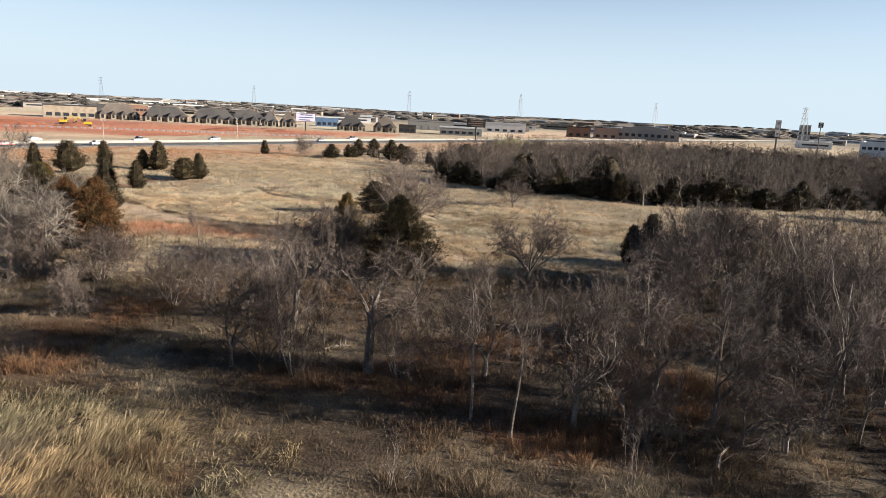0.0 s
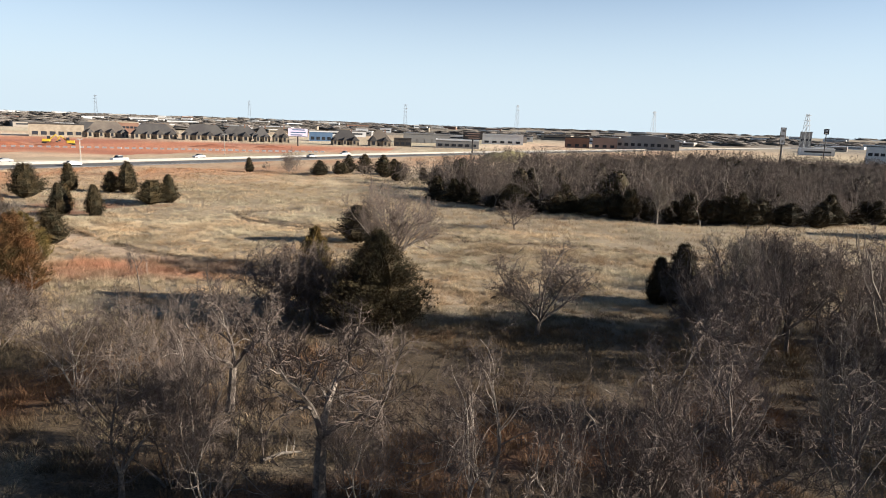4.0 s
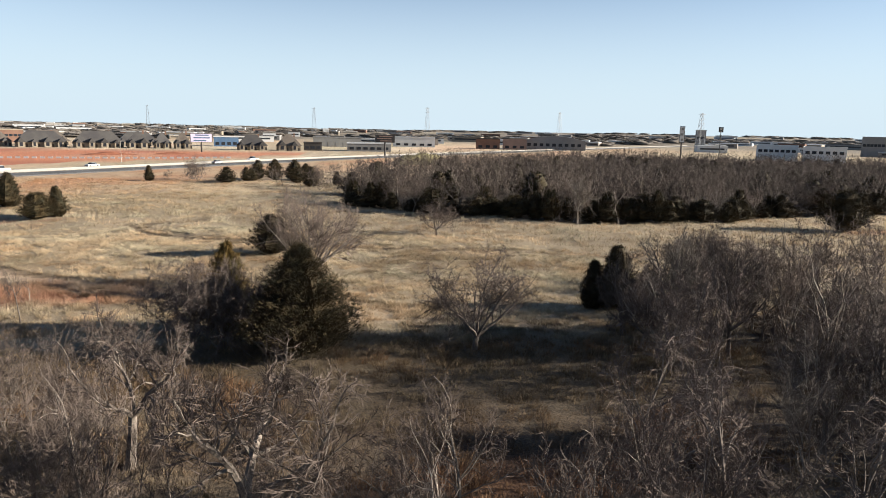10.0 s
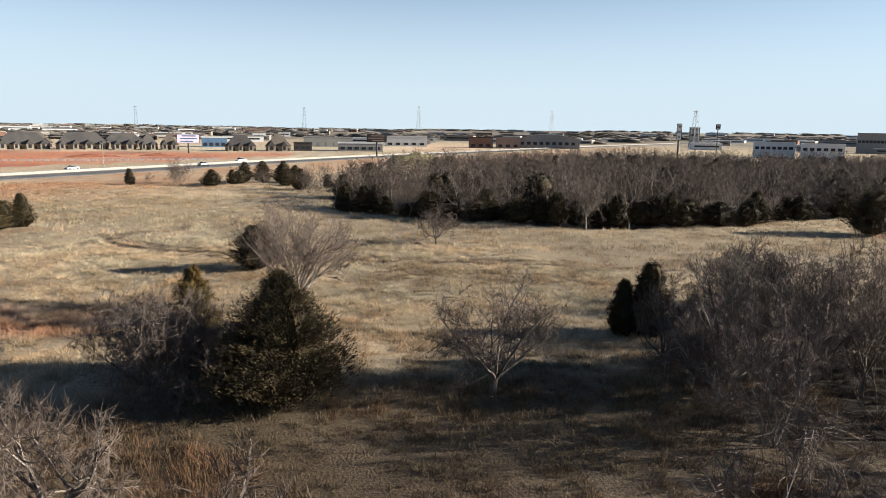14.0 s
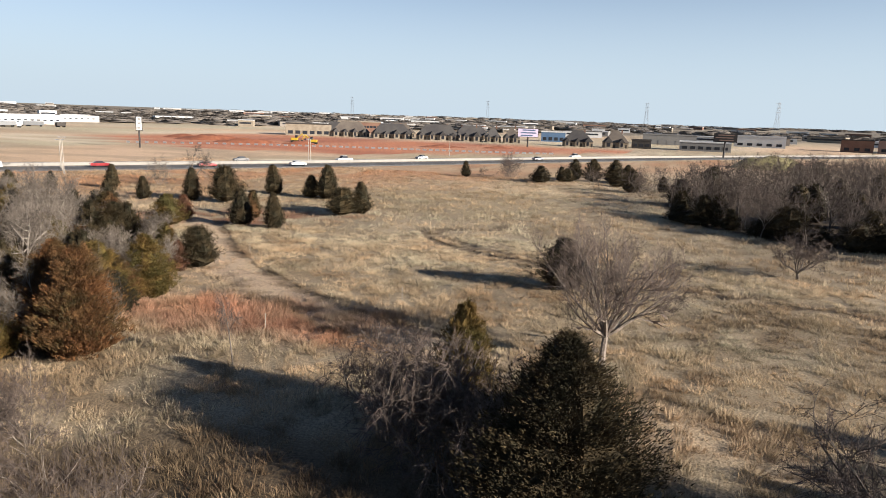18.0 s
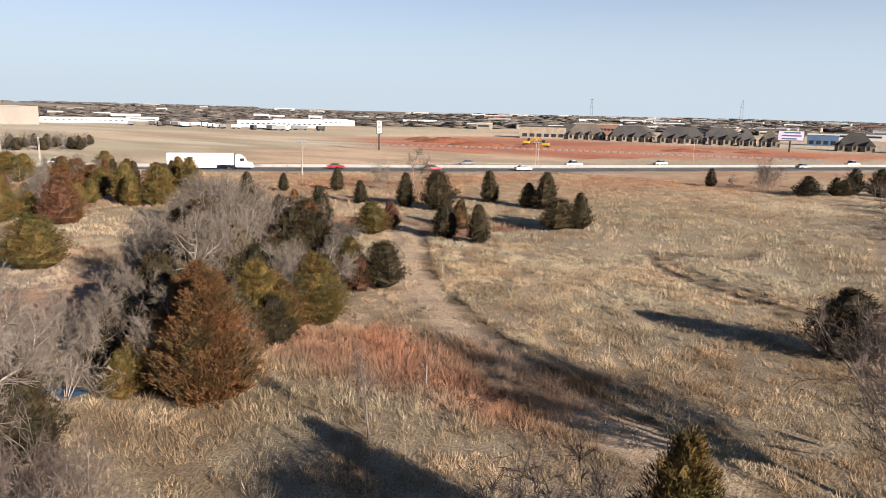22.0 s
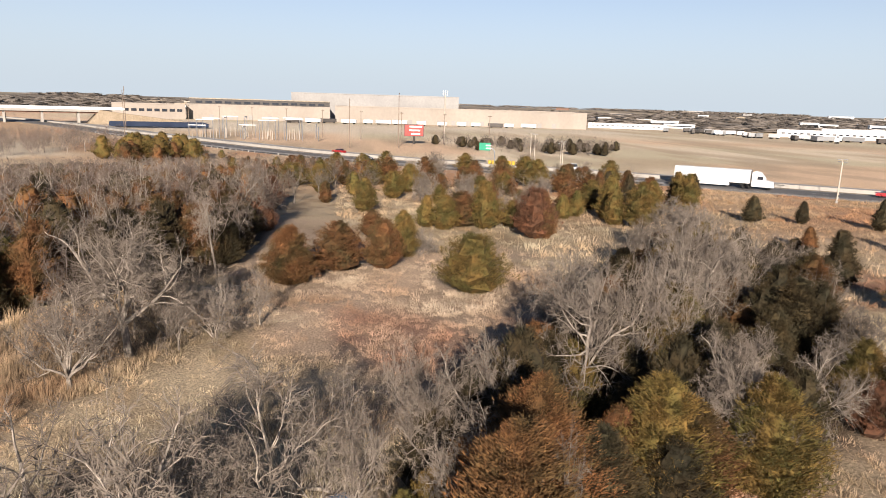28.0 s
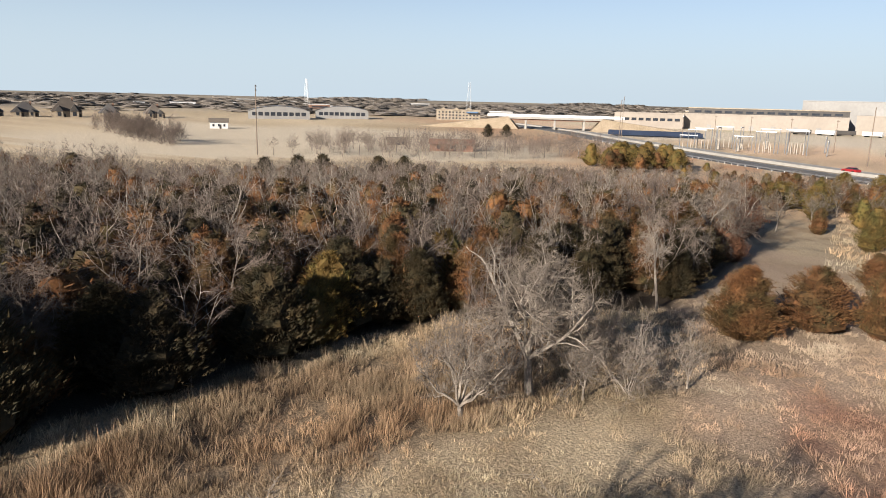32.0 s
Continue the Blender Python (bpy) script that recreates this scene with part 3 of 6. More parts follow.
def plant(key, x, y, h, w, label, group=""):
    """Stands a tree of a kind at (x, y), h high and w wide."""
    trunk, crown, name, tall, wide = KIND[key]
    ob = new(name)
    for me in (trunk, crown):
        part(me.name.split(".")[0], me, None, ob)
    turn = TREE_RNG.uniform(0, 360)
    ob.matrix_basis = pose(x, y, float(gz(x, y)) - 0.05, TREE_RNG.uniform(-3, 3), TREE_RNG.uniform(-3, 3), turn) @ Matrix.Diagonal((w / wide, w / wide, h / tall, 1))
    tagged(ob, label, "cedar" if "cedar" in name else "tree", group)
    return ob


def make_kinds():
    bare = dict(
        open=(bare_tree(1, 6, 0.2, 8, 7, 0.2, (12, 60), (9, 6), 56, 11, dome=0.8), 8, 7), round=(bare_tree(31, 8, 0.13, 7.5, 8, 0.2, (6, 64), (8, 6), 56, 10, dome=0.95), 7.5, 8),
        twin=(bare_tree(2, 3, 0.14, 8, 6, 0.16, (12, 46), (10, 7), 58, 10, dome=0.7), 8, 6), multi=(bare_tree(3, 6, 0, 8, 7, 0.09, (8, 44), (9, 6), 56, 10, dome=0.8), 8, 7),
        vase=(bare_tree(4, 13, 0.17, 9.4, 9.4, 0.2, (6, 66), (9, 6), 36, 10, 0.09, 0.05, fine=0.66, twig_r=0.011, dome=0.7), 9.4, 9.4), fork=(bare_tree(41, 3, 0.24, 8, 7.5, 0.22, (16, 50), (10, 7), 58, 10, dome=0.7), 8, 7.5),
        gaunt=(bare_tree(5, 3, 0.36, 9, 4.6, 0.16, (8, 38), (9, 5), 54, 9, 0.3, dome=0.5), 9, 4.6), shrub=(bare_tree(6, 12, 0, 5, 7, 0.05, (12, 66), (7, 5), 52, 9, 0.3, dome=0.7), 5, 7),
        light=(bare_tree(7, 4, 0.2, 8, 5.5, 0.13, (12, 52), (4, 3), 58, 8, 0.28, twig_l=0.72, dome=0.7), 8, 5.5),
        light2=(bare_tree(8, 3, 0.3, 9, 5.5, 0.13, (12, 46), (5, 3), 58, 8, 0.28, twig_l=0.72, dome=0.7), 9, 5.5),
        light3=(bare_tree(9, 6, 0, 7, 6, 0.06, (12, 54), (3, 2), 56, 8, 0.28, twig_l=0.75, dome=0.7), 7, 6))
    bare.update(
        deep=(bare_tree(71, 4, 0.2, 8, 5.5, 0.13, (12, 52), (4, 3), 58, 8, 0.3, twig_r=0.018, twig_l=0.75, dome=0.7, plain=True), 8, 5.5),
        deep2=(bare_tree(81, 3, 0.3, 9, 5.5, 0.13, (12, 46), (5, 3), 58, 8, 0.3, twig_r=0.018, twig_l=0.75, dome=0.7, plain=True), 9, 5.5),
        deep3=(bare_tree(91, 5, 0, 7, 6, 0.06, (12, 54), (4, 3), 56, 8, 0.3, twig_r=0.018, twig_l=0.75, dome=0.7, plain=True), 7, 6))
    for key, (me, t, w) in bare.items():
        name = "bare_shrub" if key == "shrub" else "bare_tree"
        kind_of_tree(key, me, M_BARK, M_TWIG, name, t, w)
        kind_of_tree(key + "_pale", me, M_PALE, M_PALETWIG, name, t, w)
    cedar = dict(
        cone=(cedar_mesh(11, 5, 3.4, 260, 14, 0.6, 0.25, 0.26, 0.78), 5, 3.4), spire=(cedar_mesh(12, 5, 2.8, 230, 14, 0.54, 0.24, 0.26, 0.78), 5, 2.8),
        dome=(cedar_mesh(13, 5, 5.4, 360, 15, 0.46, 0.27, 0.34, 0.74), 5, 5.4), big=(cedar_mesh(14, 7, 6.6, 900, 22, 0.85, 0.21, 0.46, 0.62), 7, 6.6),
        tall=(cedar_mesh(15, 7, 4.8, 620, 20, 0.6, 0.27, 0.46, 0.58), 7, 4.8), mass=(cedar_mesh(17, 5, 4.2, 110, 8, 0.55, 0.42, 0.44, 0.76), 5, 4.2), rag=(cedar_mesh(16, 5, 4.4, 280, 12, 0.56, 0.29, 0.44, 0.72), 5, 4.4))
    for key, (me, t, w) in cedar.items():
        for tint, m in M_CEDAR.items():
            kind_of_tree(key + "_" + tint, me, M_BARK, m, "cedar_tree", t, w)


make_kinds()


# single trees
plant("cone_green", -110.2, 121.5, 4.3, 3.6, "dark green conical redcedar standing in dry grass", "cedars in the field")
plant("spire_green", -109.1, 128.9, 3.7, 2.3, "dark green conical redcedar standing in dry grass", "cedars in the field")
plant("cone_green", -103.8, 137.7, 5.0, 3.3, "dense dark green cedar in the open field", "cedars in the field")
plant("spire_green", -86.7, 127.8, 4.2, 2.8, "dense dark green cedar in the open field", "cedars in the field")
plant("spire_green", -75.0, 109.0, 5.8, 3.9, "dark green conical redcedar standing in dry grass", "cedars in the field")
plant("rag_olive", -64.8, 108.5, 4.5, 4.9, "olive green redcedar with bushy crown", "cedars in the field")
plant("rag_red", -67.3, 114.9, 3.8, 3.0, "small dark red-brown winter cedar bush", "cedars in the field")
plant("spire_green", -78.5, 129.9, 6.0, 3.4, "dense dark green cedar in the open field", "cedars in the field")
plant("dome_green", -72.3, 131.0, 6.4, 6.1, "dense dark green cedar in the open field", "cedars in the field")
plant("cone_green", -56.9, 113.8, 5.3, 4.0, "dark green conical redcedar standing in dry grass", "cedars in the field")
plant("cone_rust", -59.9, 120.5, 4.5, 3.0, "russet cedar with coppery foliage", "cedars in the field")
plant("spire_green", -51.4, 113.5, 5.2, 3.1, "dense dark green cedar in the open field", "cedars in the field")
plant("spire_green", -72.8, 145.8, 6.0, 3.7, "dark green conical redcedar standing in dry grass", "cedars in the field")
plant("cone_green", -64.3, 144.9, 4.4, 3.8, "dense dark green cedar in the open field", "cedars in the field")
plant("cone_green", -61.1, 145.1, 6.6, 4.9, "dense dark green cedar in the open field", "cedars in the field")
plant("dome_green", -49.6, 129.6, 4.4, 5.9, "dense dark green cedar in the open field", "cedars in the field")
plant("cone_green", -47.6, 132.0, 5.4, 3.6, "dark green conical redcedar standing in dry grass", "cedars in the field")
plant("spire_green", -55.8, 211.1, 4.6, 3.0, "dark green conical redcedar standing in dry grass", "cedars in the field")
plant("rag_green", -34.1, 205.1, 4.6, 5.5, "dark green conical redcedar standing in dry grass", "cedars in the field")
plant("dome_red", -98.8, 84.8, 6.7, 5.6, "maroon-brown cedar in winter colour", "cedars by the grove")
plant("rag_rust", -116.3, 94.7, 4.5, 4.0, "rust-brown and green redcedar in winter", "cedars by the grove")
plant("cone_olive", -111.7, 99.5, 7.0, 4.5, "olive-brown cedar among pale grass", "cedars by the grove")
plant("spire_rust", -125.6, 103.3, 6.5, 3.0, "russet cedar with coppery foliage", "cedars by the grove")
plant("rag_olive", -104.7, 101.3, 6.7, 5.2, "olive-brown cedar among pale grass", "cedars by the grove")
plant("spire_green", -153.8, 134.9, 2.9, 2.4, "dense dark green cedar in the open field", "cedars by the grove")
plant("spire_green", -155.4, 132.4, 3.2, 2.7, "dark green conical redcedar standing in dry grass", "cedars by the grove")
plant("twin", -50.5, 211.2, 3.3, 2.7, "leafless twin-stemmed tree with fine grey twigs", "bare trees")
plant("multi", -43.0, 211.1, 7.1, 7.1, "leafless many-stemmed tree with slender trunks", "bare trees")
plant("multi_pale", -100.0, 146.2, 6.3, 5.6, "leafless many-stemmed tree with slender trunks with pale bark", "bare trees")
plant("twin_pale", -96.0, 151.7, 8.4, 6.2, "leafless twin-stemmed tree with fine grey twigs with pale bark", "bare trees")
plant("tall_rust", -34.5, 66.4, 7.5, 5.0, "rust-brown and green redcedar in winter", "cedars of the grove")
plant("rag_olive", -39.2, 64.7, 3.2, 2.6, "olive green redcedar with bushy crown", "cedars of the grove")
plant("rag_green", -39.7, 74.6, 3.7, 3.2, "dark green conical redcedar standing in dry grass", "cedars of the grove")
plant("tall_olive", -41.1, 79.5, 5.8, 4.3, "olive-brown cedar among pale grass", "cedars of the grove")
plant("dome_green", -44.9, 90.2, 4.4, 4.5, "dense dark green cedar in the open field", "cedars of the grove")
plant("rag_red", -45.6, 88.2, 3.3, 2.1, "small dark red-brown winter cedar bush", "cedars of the grove")
plant("dome_green", -35.0, 57.7, 4.3, 3.8, "dense dark green cedar in the open field", "cedars of the grove")
plant("multi_pale", -40.0, 61.5, 6.2, 5.2, "leafless many-stemmed tree with slender trunks with pale bark", "bare trees of the grove")
plant("twin_pale", -44.4, 60.8, 4.8, 3.5, "leafless twin-stemmed tree with fine grey twigs with pale bark", "bare trees of the grove")
plant("multi_pale", -34.6, 68.0, 6.9, 3.4, "leafless many-stemmed tree with slender trunks with pale bark", "bare trees of the grove")
plant("open_pale", -47.3, 72.8, 8.5, 6.9, "leafless spreading tree with grey branching crown with pale bark", "bare trees of the grove")
plant("multi_pale", -54.8, 82.0, 9.0, 6.2, "leafless many-stemmed tree with slender trunks with pale bark", "bare trees of the grove")
plant("multi_pale", -67.7, 96.9, 6.1, 6.4, "leafless many-stemmed tree with slender trunks with pale bark", "bare trees of the grove")
plant("open_pale", -56.6, 75.9, 7.4, 7.3, "leafless spreading tree with grey branching crown with pale bark", "bare trees of the grove")
plant("multi_pale", -54.5, 79.5, 8.6, 6.3, "leafless many-stemmed tree with slender trunks with pale bark", "bare trees of the grove")
plant("open_pale", -56.2, 83.0, 9.7, 7.4, "leafless spreading tree with grey branching crown with pale bark", "bare trees of the grove")
plant("multi_pale", -65.5, 90.0, 9.1, 8.1, "leafless many-stemmed tree with slender trunks with pale bark", "bare trees of the grove")
plant("multi", -73.7, 101.9, 4.9, 5.8, "leafless many-stemmed tree with slender trunks", "bare trees of the grove")
plant("open_pale", -80.5, 93.9, 7.5, 9.2, "leafless spreading tree with grey branching crown with pale bark", "bare trees of the grove")
plant("rag_olive", -47.5, 72.6, 5.1, 3.4, "olive green redcedar with bushy crown", "cedars of the grove")
plant("tall_green", -42.6, 68.5, 5.5, 3.4, "dark green conical redcedar standing in dry grass", "cedars of the grove")
plant("spire_rust", -126.4, 58.0, 3.8, 2.4, "rust-brown and green redcedar in winter", "cedars of the western clearing")
plant("dome_olive", -116.3, 64.0, 4.6, 3.7, "olive green redcedar with bushy crown", "cedars of the western clearing")
plant("dome_olive", -132.5, 69.4, 5.0, 4.1, "olive-brown cedar among pale grass", "cedars of the western clearing")
plant("dome_olive", -152.1, 51.1, 4.5, 7.7, "olive-brown cedar among pale grass", "cedars of the western clearing")
plant("rag_olive", -149.0, 56.4, 5.4, 4.9, "olive-brown cedar among pale grass", "cedars of the western clearing")
plant("rag_rust", -151.4, 61.1, 5.1, 3.9, "rust-brown and green redcedar in winter", "cedars of the western clearing")
plant("rag_rust", -76.9, 57.4, 4.6, 2.3, "rust-brown and green redcedar in winter", "cedars of the western clearing")
plant("rag_rust", -81.1, 60.8, 5.2, 6.0, "russet cedar with coppery foliage", "cedars of the western clearing")
plant("dome_rust", -81.4, 65.2, 5.2, 4.1, "rust-brown and green redcedar in winter", "cedars of the western clearing")
plant("rag_olive", -87.2, 67.8, 4.9, 2.7, "olive-brown cedar among pale grass", "cedars of the western clearing")
plant("rag_rust", -98.1, 64.6, 3.6, 3.8, "rust-brown and green redcedar in winter", "cedars of the western clearing")
plant("dome_olive", -73.6, 72.3, 5.5, 6.5, "olive green redcedar with bushy crown", "cedars of the western clearing")
plant("cone_rust", -98.4, 85.7, 6.4, 4.6, "russet cedar with coppery foliage", "cedars of the western clearing")
plant("dome_rust", -106.3, 76.7, 5.0, 6.1, "rust-brown and green redcedar in winter", "cedars of the western clearing")
plant("rag_olive", -104.2, 79.8, 6.8, 4.5, "olive green redcedar with bushy crown", "cedars of the western clearing")
plant("rag_olive", -106.5, 83.8, 3.9, 3.5, "olive green redcedar with bushy crown", "cedars of the western clearing")
plant("cone_olive", -112.4, 92.9, 4.0, 2.9, "olive green redcedar with bushy crown", "cedars of the western clearing")
plant("cone_olive", -114.1, 95.5, 4.3, 2.7, "olive green redcedar with bushy crown", "cedars of the western clearing")
plant("cone_olive", -106.9, 98.6, 5.7, 3.6, "olive green redcedar with bushy crown", "cedars of the western clearing")
plant("cone_green", -128.5, 109.7, 5.6, 3.1, "dark green conical redcedar standing in dry grass", "cedars of the western clearing")
plant("cone_green", -128.2, 105.5, 6.3, 3.4, "dark green conical redcedar standing in dry grass", "cedars of the western clearing")
plant("rag_olive", -110.9, 105.9, 6.2, 4.2, "olive green redcedar with bushy crown", "cedars of the western clearing")
plant("rag_olive", -120.6, 116.6, 6.5, 4.6, "olive green redcedar with bushy crown", "cedars of the western clearing")
plant("spire_rust", -164.8, 102.8, 3.4, 3.2, "russet cedar with coppery foliage", "cedars of the western clearing")
plant("cone_rust", -90.0, 116.4, 3.1, 2.4, "rust-brown and green redcedar in winter", "cedars of the western clearing")
plant("cone_green", -82.8, 109.3, 3.4, 3.1, "dense dark green cedar in the open field", "cedars of the western clearing")
plant("rag_rust", -107.2, 36.6, 5.5, 5.1, "rust-brown and green redcedar in winter", "cedars of the west wood")
plant("cone_rust", -103.4, 46.5, 5.7, 4.2, "rust-brown and green redcedar in winter", "cedars of the west wood")
plant("dome_red", -119.9, 50.2, 5.1, 4.2, "small dark red-brown winter cedar bush", "cedars of the west wood")
plant("cone_red", -101.5, 51.2, 4.9, 4.2, "small dark red-brown winter cedar bush", "cedars of the west wood")
plant("rag_rust", -82.6, 34.0, 4.9, 4.7, "rust-brown and green redcedar in winter", "cedars of the west wood")
plant("rag_olive", -57.9, 33.3, 5.0, 4.1, "olive-brown cedar among pale grass", "cedars of the west wood")
plant("tall_rust", -65.9, 34.0, 6.9, 5.1, "russet cedar with coppery foliage", "cedars of the west wood")
plant("rag_rust", -73.9, 37.3, 6.4, 4.7, "russet cedar with coppery foliage", "cedars of the west wood")
plant("tall_rust", -49.0, 27.6, 5.2, 4.4, "rust-brown and green redcedar in winter", "cedars of the west wood")
plant("rag_rust", -51.3, 29.3, 4.3, 3.4, "russet cedar with coppery foliage", "cedars of the west wood")
plant("cone_rust", -99.4, 37.6, 6.4, 3.8, "russet cedar with coppery foliage", "cedars of the west wood")
plant("tall_rust", -94.2, 47.9, 7.3, 5.0, "russet cedar with coppery foliage", "cedars of the west wood")
plant("tall_rust", -76.2, 56.5, 5.7, 4.8, "russet cedar with coppery foliage", "cedars of the west wood")
plant("multi_pale", -157.9, 66.1, 4.0, 4.9, "leafless many-stemmed tree with slender trunks with pale bark", "bare trees")
plant("shrub_pale", -88.6, 69.5, 3.1, 3.7, "tangled leafless grey shrub with pale bark", "bare trees")
plant("multi_pale", -108.7, 83.1, 5.9, 5.5, "leafless many-stemmed tree with slender trunks with pale bark", "bare trees")
plant("round_pale", -54.2, 46.6, 6.4, 6.4, "leafless round-crowned tree standing in grass with pale bark", "bare trees by the west wood")
plant("open_pale", -58.6, 48.4, 9.0, 9.0, "leafless spreading tree with grey branching crown with pale bark", "bare trees by the west wood")
plant("multi", -61.1, 45.9, 8.4, 7.0, "leafless many-stemmed tree with slender trunks", "bare trees by the west wood")
plant("multi_pale", -62.3, 49.8, 6.6, 5.7, "leafless many-stemmed tree with slender trunks with pale bark", "bare trees by the west wood")
plant("twin_pale", -59.8, 51.0, 4.8, 3.3, "leafless twin-stemmed tree with fine grey twigs with pale bark", "bare trees by the west wood")
plant("multi_pale", -62.0, 52.9, 4.9, 5.0, "leafless many-stemmed tree with slender trunks with pale bark", "bare trees by the west wood")
plant("twin_pale", -64.8, 55.4, 4.4, 2.9, "leafless twin-stemmed tree with fine grey twigs with pale bark", "bare trees by the west wood")
plant("rag_olive", -38.3, 63.6, 2.9, 1.8, "olive-brown cedar among pale grass", "cedars of the grove")
plant("multi_pale", -49.4, 64.7, 4.6, 3.2, "leafless many-stemmed tree with slender trunks with pale bark", "bare trees")
plant("round", 8.1, 61.1, 7.4, 8.6, "leafless round-crowned tree standing in grass", "bare trees")
plant("big_green", -3.8, 61.2, 8.0, 8.4, "dark green conical redcedar standing in dry grass", "cedars")
plant("shrub", -9.0, 62.0, 6.2, 7.5, "tangled leafless grey shrub", "bare trees")
plant("vase", -4.2, 78.8, 9.6, 10.6, "leafless vase-shaped tree alone in the straw field", "bare trees")
plant("rag_green", -9.9, 97.4, 5.0, 5.6, "broad dark green cedar behind a bare tree", "cedars")
plant("tall_olive", -9.5, 65.6, 7.4, 3.4, "olive green redcedar with bushy crown", "cedars")
plant("round", 11.7, 113.0, 5.6, 6.9, "leafless round-crowned tree standing in grass", "bare trees")
plant("cone_green", 22.5, 71.6, 6.1, 4.2, "dark green conical redcedar standing in dry grass", "cedars")
plant("spire_green", 20.6, 72.1, 4.7, 2.6, "dark green conical redcedar standing in dry grass", "cedars")
plant("dome_green", 80.2, 118.0, 7.2, 8.0, "dense dark green cedar in the open field", "cedars")
plant("open_pale", 37.4, 126.4, 8.6, 5.5, "leafless spreading tree with grey branching crown with pale bark", "bare trees")
plant("cone_green", -35.1, 208.3, 3.2, 4.5, "dense dark green cedar in the open field", "cedars by the road")
plant("cone_green", -28.6, 212.3, 3.8, 4.6, "dark green conical redcedar standing in dry grass", "cedars by the road")
plant("rag_green", -23.0, 218.5, 6.3, 5.5, "dark green conical redcedar standing in dry grass", "cedars by the road")
plant("rag_green", -17.5, 218.7, 5.5, 6.4, "dense dark green cedar in the open field", "cedars by the road")
plant("spire_green", -4.7, 200.4, 3.9, 2.9, "dark green conical redcedar standing in dry grass", "cedars by the road")
plant("multi", -8.7, 187.6, 7.1, 6.1, "leafless many-stemmed tree with slender trunks", "bare trees")
plant("multi", -45.7, 217.4, 7.2, 5.9, "leafless many-stemmed tree with slender trunks", "bare trees")
plant("fork", -3.8, 37.1, 8.2, 8.0, "leafless tree with forked pale trunk", "bare trees of the near wood")
plant("gaunt", 3.7, 29.6, 8.8, 4.5, "tall gaunt leafless tree with few limbs", "bare trees of the near wood")
plant("multi", -10.2, 38.2, 8.2, 6.5, "leafless many-stemmed tree with slender trunks", "bare trees of the near wood")
plant("gaunt", -9.3, 38.5, 7.8, 4.0, "tall gaunt leafless tree with few limbs", "bare trees of the near wood")
plant("twin", 14.9, 30.3, 4.6, 4.0, "leafless twin-stemmed tree with fine grey twigs", "bare trees of the near wood")
plant("gaunt", 1.9, 31.3, 8.2, 4.5, "tall gaunt leafless tree with few limbs", "bare trees of the near wood")
plant("fork_pale", -33.0, 55.2, 8.0, 8.0, "leafless tree with forked pale trunk with pale bark", "bare trees of the near wood")
plant("twin_pale", -38.5, 58.9, 8.0, 6.0, "leafless twin-stemmed tree with fine grey twigs with pale bark", "bare trees of the near wood")
plant("multi", 8.8, 32.4, 8.6, 6.0, "leafless many-stemmed tree with slender trunks", "bare trees of the near wood")
plant("twin", 10.9, 34.3, 8.5, 6.0, "leafless twin-stemmed tree with fine grey twigs", "bare trees of the near wood")
plant("twin", 14.3, 32.5, 8.6, 6.0, "leafless twin-stemmed tree with fine grey twigs", "bare trees of the near wood")
plant("multi", 24.9, 42.5, 8.4, 7.0, "leafless many-stemmed tree with slender trunks", "bare trees of the near wood")
plant("twin", 26.9, 43.3, 7.6, 6.0, "leafless twin-stemmed tree with fine grey twigs", "bare trees of the near wood")
plant("round", 34.2, 77.4, 6.8, 6.5, "leafless round-crowned tree standing in grass", "bare trees of the near wood")
plant("twin", 38.6, 76.9, 5.2, 4.5, "leafless twin-stemmed tree with fine grey twigs", "bare trees of the near wood")
plant("gaunt", -8.2, 40.5, 5.0, 2.0, "tall gaunt leafless tree with few limbs", "bare trees of the near wood")
plant("gaunt", -7.0, 40.6, 4.4, 2.0, "tall gaunt leafless tree with few limbs", "bare trees of the near wood")
plant("light3", -1.6, 24.8, 3.2, 2.6, "tangled leafless grey shrub", "bare trees of the near wood")
plant("shrub", 10.4, 30.4, 4.0, 3.4, "tangled leafless grey shrub", "bare trees of the near wood")
plant("light3", 8.4, 25.7, 3.4, 2.8, "tangled leafless grey shrub", "bare trees of the near wood")
plant("twin", 25.3, 36.0, 6.5, 5.0, "leafless twin-stemmed tree with fine grey twigs", "bare trees of the near wood")
plant("big_rust", -38.5, 68.2, 7.3, 6.8, "rust-brown and green redcedar in winter", "cedars")
plant("fork", 27.8, 62.9, 8.5, 6.6, "leafless tree with forked pale trunk", "bare trees of the near wood")
plant("round", 34.8, 61.9, 7.3, 6.6, "leafless round-crowned tree standing in grass", "bare trees of the near wood")
plant("twin", 32.9, 67.6, 5.9, 4.8, "leafless twin-stemmed tree with fine grey twigs", "bare trees of the near wood")
plant("open_pale", 22.6, 61.6, 8.6, 5.5, "leafless spreading tree with grey branching crown with pale bark", "bare trees of the near wood")
plant("gaunt", -25.1, 69.0, 4.6, 2.7, "tall gaunt leafless tree with few limbs", "bare trees of the near wood")
plant("multi", 20.4, 53.0, 9.0, 7.0, "leafless many-stemmed tree with slender trunks", "bare trees of the near wood")
plant("twin", 30.0, 61.5, 7.7, 4.5, "leafless twin-stemmed tree with fine grey twigs", "bare trees of the near wood")
plant("open_pale", 25.9, 68.2, 7.4, 4.3, "leafless spreading tree with grey branching crown with pale bark", "bare trees of the near wood")
plant("multi_pale", -35.3, 55.6, 8.1, 6.2, "leafless many-stemmed tree with slender trunks with pale bark", "bare trees of the near wood")
plant("shrub", -27.7, 54.0, 4.6, 6.0, "tangled leafless grey shrub", "bare trees of the near wood")
